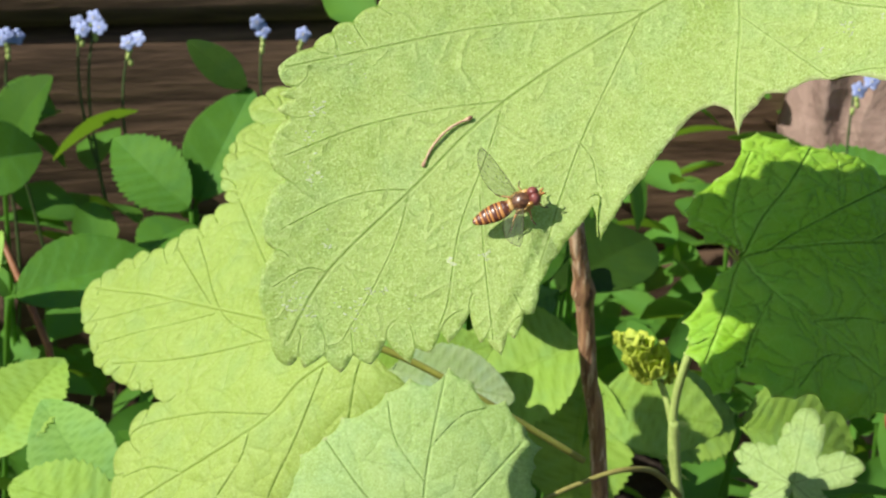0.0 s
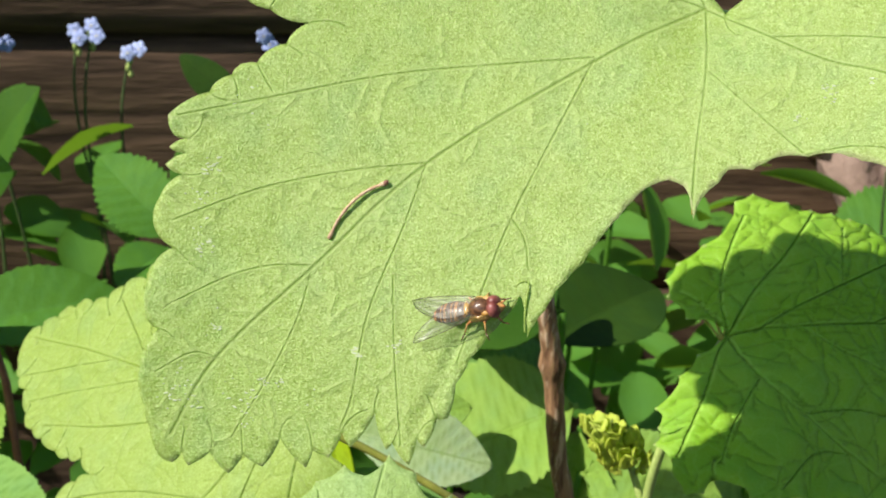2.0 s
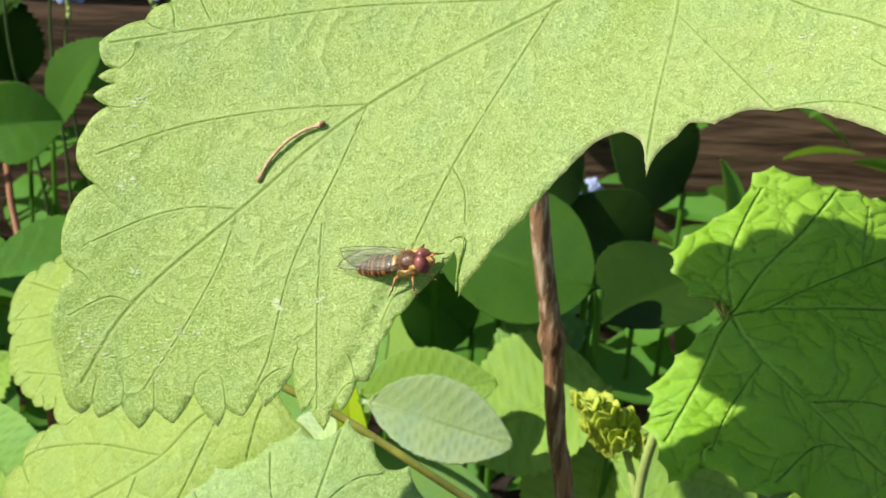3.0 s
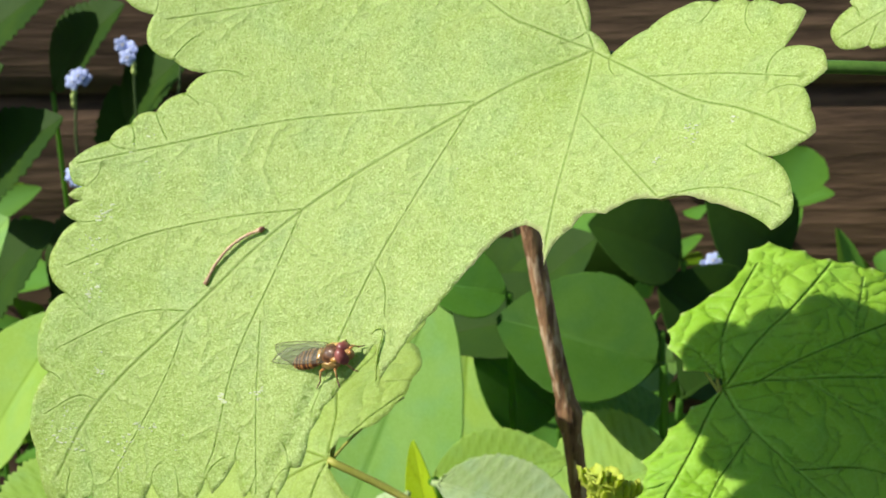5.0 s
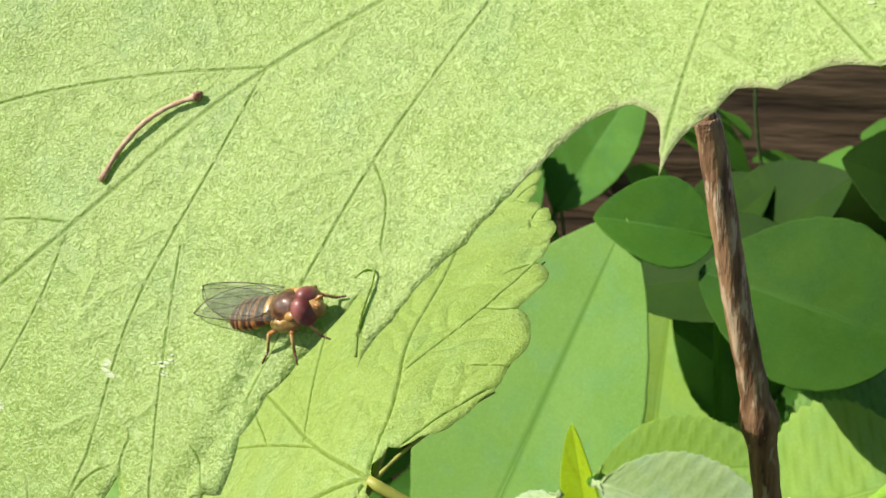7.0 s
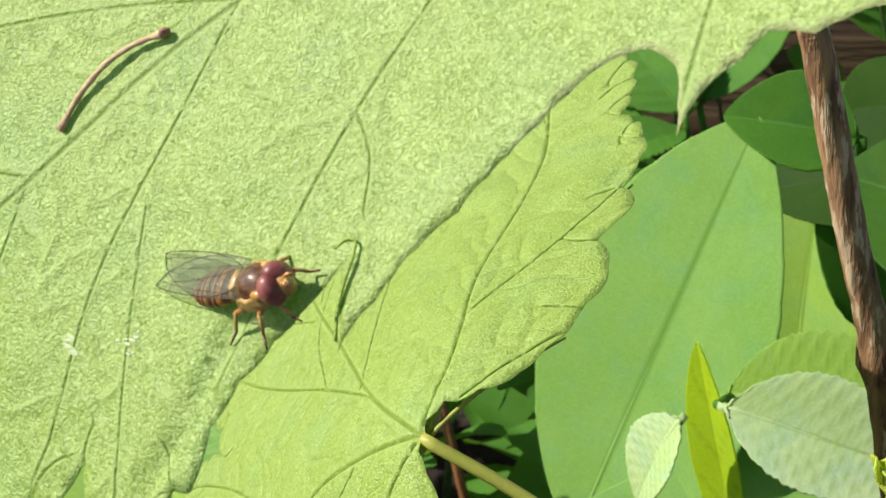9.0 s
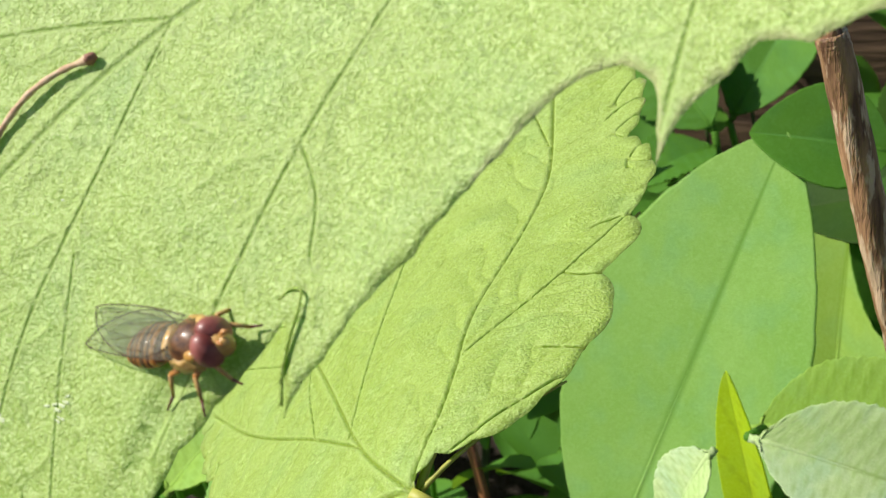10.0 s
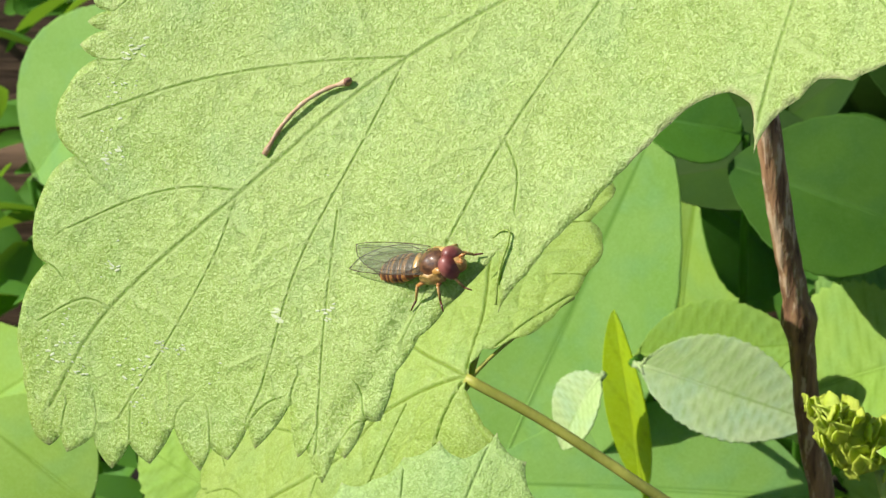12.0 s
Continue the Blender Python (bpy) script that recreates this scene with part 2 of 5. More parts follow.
def nearest(p, segs):
    """Distance of points p to the nearest of the segments, each with its own width: distance in mm and in widths."""
    best, rel = np.full(len(p), 1e9), np.full(len(p), 1e9)
    for ax, ay, bx, by, w in segs:
        d = np.array((bx - ax, by - ay))
        t = np.clip(((p - (ax, ay)) @ d) / (d @ d + 1e-12), 0, 1)
        r = np.hypot(p[:, 0] - ax - t * d[0], p[:, 1] - ay - t * d[1])
        best, rel = np.minimum(best, r), np.minimum(rel, r / w)
    return best, rel


def creases(ring, rnd):
    """Short folds that run inwards from the notches between the teeth."""
    ahead, behind = np.roll(ring, -1, 0) - ring, ring - np.roll(ring, 1, 0)
    bend = np.arctan2(behind[:, 0] * ahead[:, 1] - behind[:, 1] * ahead[:, 0], (ahead * behind).sum(1))
    out, last = [], None
    for (x, y), b, f, g in zip(ring, bend, ahead, behind):
        p = Vector((x, y))
        if b > -0.55 or (last and (p - last).length < 2.2):
            continue
        last, d = p, Vector(f).normalized() + Vector(g).normalized()
        way = math.atan2(d.y, d.x) + math.pi / 2 + rnd.uniform(-0.5, 0.5)
        turn, line, step = rnd.uniform(-0.3, 0.3), [p], rnd.uniform(0.5, 1.1)
        for _ in range(5):
            way += turn
            line.append(line[-1] + Vector((math.cos(way), math.sin(way))) * step)
        ok = inside(np.array([q.x for q in line[1:]]), np.array([q.y for q in line[1:]]), ring)
        if ok.all():
            out.append((line, rnd.uniform(0.085, 0.11)))
    return out


def side_veins(veins, ring, rnd, gap=6.5, reach=9.0, least=3):
    """Fine veins that branch off to both sides of the given ones."""
    fine = []
    for pts, w in veins:
        along, flip = rnd.uniform(2, gap), rnd.choice((-1, 1))
        for a, b in zip(pts, pts[1:]):
            d = b - a
            while along < d.length:
                p, way = a + d.normalized() * along, math.atan2(d.y, d.x) + flip * rnd.uniform(0.75, 1.15)
                line = [p]
                for _ in range(7):
                    way -= flip * rnd.uniform(-0.35, 0.42)
                    line.append(line[-1] + Vector((math.cos(way), math.sin(way))) * reach / 7 * rnd.uniform(0.6, 1.2))
                ok = inside(np.array([q.x for q in line]), np.array([q.y for q in line]), ring)
                line = list(itertools.takewhile(lambda q: ok[line.index(q)], line))
                if len(line) > 2:
                    fine.append((line[:rnd.randint(least, 8)], 0.07))
                flip, along = -flip if rnd.random() < 0.8 else flip, along + gap * rnd.uniform(0.3, 1.0)
            along -= d.length
    return fine


def blade(outline, veins, height, step, seed=1, groove=0.15, pucker=0.24, ripple=0.3, quilt=0.0, rim=(), thick=0.09, whole=(), crimp=0.16, mesh_gap=4.5):
    """A leaf blade in metres. outline and veins in mm in the leaf's plane; height gives the plane's bend in mm. rim: stretches of withered margin (centre, radius)."""
    rnd = random.Random(seed)
    ring = np.array([(p.x, p.y) for p in outline])
    main = [(curve([Vector((x, y, 0)) for x, y in pts], 8), w) for pts, w in veins]
    main = [([Vector((q.x, q.y)) for q in pts], w * 0.44) for pts, w in main]
    lines = main + (side_veins(main, ring, rnd, mesh_gap, 11.0, 8) if quilt else side_veins(main, ring, rnd, 4.8, 9.0, 4)) + [c for c in creases(ring, rnd) if not any((c[0][0] - Vector(p)).length < r for p, r in whole)]
    segs = [(a.x, a.y, b.x, b.y, w) for pts, w in lines for a, b in zip(pts, pts[1:])]
    x0, y0 = ring.min(0)
    x1, y1 = ring.max(0)
    gx, gy = np.meshgrid(np.arange(x0, x1, step), np.arange(y0, y1, step * 0.87))
    gx = gx + (np.arange(gx.shape[0]) % 2)[:, None] * step / 2
    g = np.stack([gx.ravel(), gy.ravel()], 1) + np.random.RandomState(seed).uniform(-0.18, 0.18, (gx.size, 2)) * step
    g = g[inside(g[:, 0], g[:, 1], ring)]
    far, _ = nearest(g, segs)
    g = g[far > 0.4]
    edge = np.array([(*a, *b, 1) for a, b in zip(ring, np.roll(ring, -1, 0))])
    g = g[nearest(g, edge)[0] > step * 0.45]
    extra = []
    for pts, w in lines:
        for a, b in zip(pts, pts[1:]):
            d = b - a
            if d.length < 1e-6:
                continue
            side = Vector((-d.y, d.x)).normalized()
            count = max(1, int(d.length / (0.45 if w > 0.08 else 0.8)))
            for k in range(count):
                q = a + d * k / count
                extra += [q + side * w * f for f in ((-3.4, -2.0, -1.15, -0.5, 0, 0.5, 1.15, 2.0, 3.4) if w > 0.08 else (-2.0, 0, 2.0))]
    extra = np.array([(q.x, q.y) for q in extra])
    extra = extra[inside(extra[:, 0], extra[:, 1], ring)]
    extra = extra[nearest(extra, edge)[0] > 0.25]
    pts = np.concatenate([ring, g, extra])
    n = len(ring)
    res = geometry.delaunay_2d_cdt([Vector(p) for p in pts], [], [list(range(n))], 1, 1e-4)
    xy = np.array([(v.x, v.y) for v in res[0]])
    far, rel = nearest(xy, segs)
    heavy, hrel = nearest(xy, [s for s in segs if s[4] > 0.08])
    z = np.array([height(a, b) for a, b in xy])
    z -= groove * np.exp(-(hrel / 1.1) ** 2) + (0.5 if quilt else -0.8) * groove * np.exp(-(rel / 2.0) ** 2)
    z += 0.35 * groove * np.exp(-((hrel - 2.6) / 1.3) ** 2)
    z += pucker * (1 - np.exp(-(far / 1.8) ** 2)) * np.array([0.4 + noise.noise((a * 0.16, b * 0.16, seed)) for a, b in xy])
    z += ripple * np.array([noise.noise((a * 0.07, b * 0.07, seed + 9.0)) for a, b in xy])
    ed = nearest(xy, edge)[0]
    z += crimp * np.exp(-ed / 4.5) * np.array([abs(noise.noise((a * 0.34, b * 0.34, seed + 2.0))) * 2.2 - 0.4 for a, b in xy]) * np.minimum(1, ed / 0.5)
    z += 0.5 * crimp * np.array([abs(noise.noise((a * 0.20, b * 0.20, seed + 7.0))) for a, b in xy])
    me = bpy.data.meshes.new("blade")
    k = 0.001
    lo = xy.shape[0]
    top = [(a * k, b * k, c * k) for (a, b), c in zip(xy, z)]
    low = [(a * k, b * k, (c - 0.04 - thick * min(1, d / 0.7)) * k) for (a, b), c, d in zip(xy, z, ed)]
    faces = [tuple(f) for f in res[2]]
    count = {}
    for f in faces:
        for a, b in zip(f, f[1:] + f[:1]):
            count[(a, b)] = 1
    rims = [(a, b) for a, b in count if (b, a) not in count]
    me.from_pydata(top + low, [], faces + [tuple(i + lo for i in f[::-1]) for f in faces] + [(b, a, a + lo, b + lo) for a, b in rims])
    at = me.attributes.new("vein", "FLOAT", "POINT")
    fade = np.array([min(1, max(0.45, 1.0 + 1.2 * noise.noise((a * 0.055, b * 0.055, seed + 4.0)))) for a, b in xy])
    v = np.maximum(0.9 * fade * np.exp(-(hrel / 0.85) ** 2), max(quilt, 0.35) * np.exp(-(rel / (0.9 if quilt else 1.3)) ** 2))
    at.data.foreach_set("value", np.concatenate([v, v]).astype(np.float32))
    side = np.maximum(0.75 * np.exp(-((hrel - 2.0) / 1.0) ** 2), (0.0 if quilt else 0.5) * np.exp(-((rel - 2.4) / 1.2) ** 2)) + 0.5 * (1 - fade) * np.exp(-(hrel / 1.5) ** 2)
    me.attributes.new("flank", "FLOAT", "POINT").data.foreach_set("value", np.concatenate([side, side]).astype(np.float32))
    dry = np.zeros(lo)
    ahead, behind = np.roll(ring, -1, 0) - ring, ring - np.roll(ring, 1, 0)
    bend = np.arctan2(behind[:, 0] * ahead[:, 1] - behind[:, 1] * ahead[:, 0], (ahead * behind).sum(1))
    for cx, cy in ring[bend > 0.6]:
        dry = np.maximum(dry, 0.75 * np.exp(-(np.hypot(xy[:, 0] - cx, xy[:, 1] - cy) / 0.4) ** 2))
    if rim:
        for (cx, cy), r in rim:
            dry = np.maximum(dry, 0.7 * np.exp(-(ed / 0.2) ** 2) * (np.hypot(xy[:, 0] - cx, xy[:, 1] - cy) < r))
    me.attributes.new("rim", "FLOAT", "POINT").data.foreach_set("value", np.concatenate([dry, dry]).astype(np.float32))
    for f in me.polygons:
        f.use_smooth = f.index < 2 * len(faces)
    me.update()
    return me


def vein_ribs(veins, height, parent, mat, drop=0.42):
    """The main veins as ribs that stand out under the blade."""
    for pts, w in veins:
        line = curve([Vector((x, y, 0)) for x, y in pts], 5)
        bm = bmesh.new()
        n = len(line)
        rad = [max(0.12, w * 1.3 * (1 - 0.75 * i / n)) for i in range(n)]
        tube(bm, [Vector((p.x, p.y, height(p.x, p.y) - drop - r)) * 0.001 for p, r in zip(line, rad)], [r * 0.001 for r in rad], 6)
        part("vein", bm, mat, parent)


def frame_of(origin, u, v, n):
    return Matrix(((u[0], v[0], n[0], origin[0]), (u[1], v[1], n[1], origin[1]), (u[2], v[2], n[2], origin[2]), (0, 0, 0, 1)))


def lobed_leaf(name, m, label, outline, veins, height, mat, step, seed, drop=0.42, **how):
    leaf = thing(name, m, label, "leaf")
    me = blade(outline, veins, height, step, seed, **how)
    me.materials.append(mat)
    b = new("blade", me)
    b.parent = leaf
    vein_ribs(veins, height, leaf, STALK, drop)
    return leaf


# the large leaf on which the fly sits
MAIN_AT = frame_of((0.0322, 0.0180, 0.3867), (-0.804, -0.1237, -0.5816), (0.4881, -0.6959, -0.5267), (-0.3396, -0.7074, 0.6199))


def main_height(x, y):
    a, b = x / 50, y / 50
    h = 2.29 + 6.78 * a + 10.28 * b + 1.45 * a * a - 10.77 * a * b + 2.5 * b * b - 1.77 * a**3 - 0.65 * a * a * b - 0.38 * a * b * b - 0.31 * b**3
    h -= 2.3 * math.exp(-(x * x + y * y) / 60)
    # the hem by the fly's seat is folded down along a vein
    off = ((y - 17.0) * 13.5 - (x - 51.5) * 7.3) / 15.35
    along = ((x - 51.5) * 13.5 + (y - 17.0) * 7.3) / 15.35
    if off > 0 and -3 < along < 19:
        h -= (0.10 * off + 0.5 * math.exp(-((off - 1.1) / 0.7) ** 2) * min(1, off / 0.4)) * min(1, (along + 3) / 5, (19 - along) / 3)
    return h


LEFT_LOBE = [(-1, -3), (-3, -8), (-10, -14), (-18, -24), (-14, -31), (-20, -40), (-13, -45), (-10, -50), (-2, -49), (3, -52.5), (9, -51.5), (14.1, -53.7), (15.9, -57.1), (22.5, -61.3), (25.5, -58.2), (27.5, -61.9), (31.2, -63), (34, -60.6), (38, -66), (41.3, -66.4), (46, -63), (45, -56.5), (49.6, -52.5), (50, -47), (47.7, -42.5), (50.5, -38.9), (48.6, -34.5)]
CENTRAL_LOBE = [(45.4, -29.8), (49.5, -28.9), (54.3, -28.8), (61.9, -28.8), (68.3, -29.2), (69.2, -26.3), (67.8, -24.9), (70.7, -25.4), (69.1, -23.3), (72.5, -23.7), (71.5, -21.4), (75.8, -20.4), (78.6, -17.6), (78.2, -13.8), (82.6, -12.9), (86.8, -8.1), (86.3, -6.2), (91.4, -3.6), (94.2, 1), (95.2, 3.2), (96.6, 7), (95.6, 8.9), (93.6, 8.6)]
LOWER_EDGE = [(94.0, 10.6), (90.4, 11), (90, 14.8), (86.8, 14), (85.5, 17), (81.2, 15.5), (80.6, 20.7), (78.5, 19.4), (77.2, 21.5), (73.8, 19.9), (74, 22.2), (68.6, 20.6), (70.2, 25.4), (69, 25.2), (68.9, 28.9), (66, 26.7), (65.8, 28.2), (62.3, 26.2), (61, 27.0), (57.5, 24.0), (54, 22.4), (50.5, 21.4), (47.6, 20.9)]
EATEN_EDGE = [(43.7, 19.6), (46.3, 24.8), (42.3, 23.3), (38, 21.8), (34.5, 21.2), (27.3, 18.9), (21.6, 17.8), (19.0, 18.6), (17.9, 20.8), (19.7, 25.3), (17.3, 23.6), (14, 23.1), (12, 22.4), (9.6, 24.4), (5.5, 25.2), (2.9, 27.4), (0.4, 28.9), (-2, 32.4), (-3.8, 35.1), (-5.4, 38)]
RIGHT_LOBE = [(-6.2, 40.9), (-9.2, 40.8), (-10.7, 38.3), (-11.5, 34.7), (-10.6, 31.6), (-12.3, 32.9), (-14.8, 33.2), (-17, 33.3), (-18.1, 30.1), (-19, 26.6), (-22.5, 26.7), (-23.5, 23.7), (-20, 19.6), (-24.8, 17), (-20, 10), (-12.8, 4), (-7.5, 3.3), (-1.5, 2.6)]
MAIN_VEINS = [([(0, 0), (16.4, -1.9), (43.3, -3.2), (63.9, -0.4), (82, 1.6), (94, 6)], 0.42),
              ([(0, 0), (5.6, 8.4), (13.7, 17.5), (19.3, 24.3)], 0.32), ([(5.6, 8.4), (4.3, 18), (3, 27)], 0.24),
              ([(0, 0.5), (-6.8, 16.5), (-11.6, 23.7), (-16.2, 33)], 0.32), ([(2.9, 27), (-2.4, 30), (-6.1, 33.9), (-9, 39.5)], 0.22),
              ([(-4, 10), (-12, 17), (-19.5, 25)], 0.22), ([(0, 0), (4.2, -7), (7.3, -13.6), (12, -34), (19, -56)], 0.34),
              ([(0, 0), (-3, -12), (-8, -28)], 0.3), ([(8.5, -20), (28, -32), (47, -41)], 0.25), ([(11, -29), (22, -45), (38, -62)], 0.22),
              ([(16.7, -2.6), (25.1, -7.9), (39, -16.2), (53.9, -22.8), (67.6, -28.6)], 0.27),
              ([(16.8, -2.2), (27.2, 3.7), (38.6, 10.1), (46, 15), (56, 22)], 0.27), ([(38.6, 10.1), (39, 13.8), (41, 17.5)], 0.2),
              ([(43.5, -3.3), (52.2, -8.3), (63.6, -13.5), (76.6, -17)], 0.25), ([(43.6, -3.2), (51.4, 2.6), (61.9, 9.4), (70, 17), (74, 19.5)], 0.25),
              ([(64, -0.5), (68.9, -4.1), (74.7, -6.3), (84, -8)], 0.23), ([(64.3, -0.4), (69.6, 3.9), (77.3, 7.8), (87.2, 11.5)], 0.23),
              ([(81.8, 1.8), (84.5, -0.9), (91, -2)], 0.2), ([(56, 7), (62, 16), (68.5, 26.5)], 0.22)]
main_leaf = lobed_leaf("currant_leaf", MAIN_AT, "large sunlit light-green lobed leaf with an eaten edge", scalloped([(LEFT_LOBE, 0.10), (CENTRAL_LOBE, 0.10), (LOWER_EDGE, 0.06), (EATEN_EDGE, -0.05), (RIGHT_LOBE, 0.07)], 3),
                       MAIN_VEINS, main_height, LEAF_MAIN, 0.9, 4, rim=[((18, 22), 12), ((0, 28), 10)], whole=[((48, 22), 12), ((22, 20), 26)])
bm = bmesh.new()
to_main = MAIN_AT.inverted()
tube(bm, curve([to_main @ Vector(p) for p in ((0.0322, 0.0185, 0.3855), (0.048, 0.026, 0.3815), (0.0744, 0.030, 0.3787), (0.0868, 0.030, 0.3766), (0.1019, 0.030, 0.3715), (0.125, 0.031, 0.360), (0.16, 0.04, 0.33))], 6), 0.00095, 10)
part("petiole", bm, GREEN_STALK, main_leaf, "dark green leaf stalk")

# the leaf below it, of a paler yellow-green
TWO_AT = frame_of((-0.0088, 0.0388, 0.3115), (-0.9016, 0.0619, -0.4282), (0.1662, -0.8642, -0.4749), (-0.3994, -0.4993, 0.7689))


def two_height(x, y):
    slope = 0.5 + 0.06 * min(1, max(0, (20 - x) / 25)) * min(1, max(0, -y / 15))
    slope -= 0.12 * min(1, max(0, (-y - 45) / 40)) * min(1, max(0, (50 - x) / 15))
    return -slope * (math.sqrt(x * x + y * y + 64) - 8) - 0.015 * max(0, y - 3.5) ** 2


TWO_UPPER = [(-0.6, -1.5), (-2.4, -3.2), (-5.9, -3.9), (-9.5, -5.5), (-11.6, -8), (-13.8, -13.4), (-15.2, -19.4), (-13, -24), (-15.7, -30), (-13.6, -33), (-14.4, -38), (-13.3, -43), (-9, -49), (-9.5, -56), (-5, -64), (-4, -72), (0, -80), (3.2, -89.3), (10.6, -87.3), (11.6, -83.4), (10.9, -80.6), (16.5, -77.2), (18.4, -74.6), (20.5, -70.9), (21.4, -63.9), (21.3, -60.2)]
TWO_LOWER = [(29.4, -57.7), (38.5, -58.9), (42.4, -61), (52.4, -65.6), (60.7, -65), (62.5, -58.6), (61, -51.1), (60.7, -44.3), (57.1, -35.2), (53.7, -29.7), (47.5, -23.7), (45.5, -18.6), (53.7, -19.8), (55.5, -16.2), (59.3, -16.1), (61, -11.5), (62.9, -8.4), (63, -2), (60, 6), (54, 13), (48, 18), (40, 22), (32, 23)]
TWO_HEM = [(24, 21), (16, 19), (8, 17), (2, 14.5), (-3.5, 10), (-1.5, 6.6), (-0.5, 4), (0.2, 1.6)]
TWO_VEINS = [([(0, 0), (14.5, -0.9), (24, 1.1), (39.9, -0.5), (54.1, -2.3), (62, -4)], 0.42), ([(0, 0.3), (4, 4.2), (7.3, 8.5), (14, 17)], 0.28), ([(10, 0), (19, 7.5), (30, 13.9), (36, 20)], 0.28), ([(0, 0), (9.1, -8.4), (20, -21.3), (29.7, -32.4), (41.7, -46.4), (58, -63.5)], 0.36), ([(9.1, -8.4), (20.3, -15), (38.9, -25.3), (56.2, -37.8)], 0.28),
             ([(30.2, -34.6), (33, -46), (35.3, -57)], 0.22), ([(38, -42), (48, -47.5), (60.8, -54.7)], 0.22), ([(29.9, -30.8), (45, -39), (60.3, -47)], 0.24), ([(28.7, 1.2), (32.1, 4.5), (39.3, 7.6), (50, 12)], 0.22), ([(24, 0.5), (38.3, -10.1), (52.1, -17.1), (57, -16)], 0.24), ([(0, 0), (-1.6, -9.3), (-0.2, -23.3), (-1, -42), (3, -65), (4.5, -87)], 0.34),
             ([(0, 0), (-6, -5), (-12.5, -10)], 0.22), ([(-1.4, -16), (-8, -24), (-14, -34)], 0.22), ([(12, -11), (16, -34), (19, -60)], 0.25), ([(1, -52), (8, -66), (15, -76.5)], 0.22), ([(45, -0.8), (52, -7), (60, -10)], 0.2), ([(20, -15), (28, -30), (30, -56)], 0.2)]
leaf_two = lobed_leaf("currant_leaf", TWO_AT, "broad yellow-green lobed leaf lying under the large leaf", scalloped([(TWO_UPPER, 0.13), (TWO_LOWER, 0.11), (TWO_HEM, 0.05)], 5), TWO_VEINS, two_height, LEAF_TWO, 1.2, 6, quilt=0.35, groove=0.26, pucker=0.8, mesh_gap=3.6, drop=0.9, whole=[((14, 8), 32)])
bm = bmesh.new()
back_to = TWO_AT.inverted()
tube(bm, curve([back_to @ Vector(p) for p in ((-0.0088, 0.0388, 0.3112), (0.0004, 0.038, 0.3065), (0.0091, 0.037, 0.3012), (0.0144, 0.0365, 0.2977), (0.034, 0.038, 0.283))], 6), 0.00068, 10)
part("petiole", bm, STALK, leaf_two, "olive-yellow leaf stalk")

# the small mealy leaf before it
SMALL_AT = frame_of((-0.001, 0.0230, 0.3093), (-0.954, 0.228, -0.196), (0, -0.653, -0.758), (-0.301, -0.723, 0.622))


def small_height(x, y):
    return -0.006 * ((x - 12) ** 2 + (y - 14) ** 2)


SMALL_EDGE = [(39, 16), (36.5, 12), (35, 8), (30.3, 5.5), (26.7, 2.3), (22, 1.8), (18.2, -1), (13.6, -3.2), (10, -1.2), (6.4, -4.5), (2.2, -1.2), (0.2, 3.3), (-3.2, 2.7), (-6, 8), (-8.6, 12), (-6.7, 19.5), (-8, 26), (-2, 30), (2, 36), (10, 38), (14, 34), (16, 28), (20, 35), (30, 36), (35, 31), (40, 24)]
SMALL_VEINS = [([(15, 29), (12, 14), (7, -3.5)], 0.3), ([(15, 29), (24, 16), (30, 6)], 0.28), ([(15, 29), (5, 20), (-5, 11)], 0.28), ([(12.5, 16), (17, 8), (18, 0)], 0.2), ([(11, 10), (5, 5), (0.5, 4)], 0.2), ([(15, 29), (28, 28), (37, 22)], 0.25)]
small_leaf = lobed_leaf("currant_leaf", SMALL_AT, "small pale mealy lobed leaf with coarse teeth", scalloped([(SMALL_EDGE, 0.14)], 8), SMALL_VEINS, small_height, LEAF_SMALL, 1.1, 8, quilt=0.25)

# the crinkled leaf in the shade
RIGHT_AT = frame_of((0.0575, 0.0622, 0.3115), (0.862, 0.121, -0.492), (0.137, 0.880, 0.456), (0.488, -0.460, 0.742))


def right_height(x, y):
    return 14.3 - (0.0125 if x < 32 else 0.0045) * (x - 32) ** 2 + 0.15 * y - 0.004 * (y - 8) ** 2 + 0.256 * max(0, -y - 3) / (1 + math.exp((x - 13) / 3))


RIGHT_EDGE = [(-0.6, 0.9), (-2.6, 2.4), (-6.4, 2.8), (-8.8, 8.0), (-9.2, 11.4), (-7.7, 14.9), (-4.1, 18.8), (-0.9, 23.0), (0.3, 28.4), (3.2, 30.4), (8.4, 28.6), (16.5, 28.1), (23.7, 27.8), (26.8, 25.7), (34.5, 24.9), (41.3, 25.6), (47.5, 23.5), (51.2, 20.8), (55.4, 17.8), (56.6, 12.4), (54.2, 4.6), (48.8, -2.5), (41.9, -7.8), (38.0, -7.2)]
RIGHT_EDGE_LOW = [(32.5, -9), (33.4, -13.6), (35.3, -15.8), (34.3, -18.9), (38.7, -21.3), (39.9, -24.1), (33.8, -28), (26.9, -30.5), (21.6, -32.1), (15.8, -31.9), (13.1, -30.6), (6.9, -32.6), (2.9, -32.4), (0.4, -29.9), (-1.9, -28.4), (-3.1, -31), (-5.8, -31.6), (-7.6, -27.7), (-9.8, -21.6), (-9.7, -14.5), (-7.4, -8.9), (-4.3, -3.9), (-1.6, -1.8)]
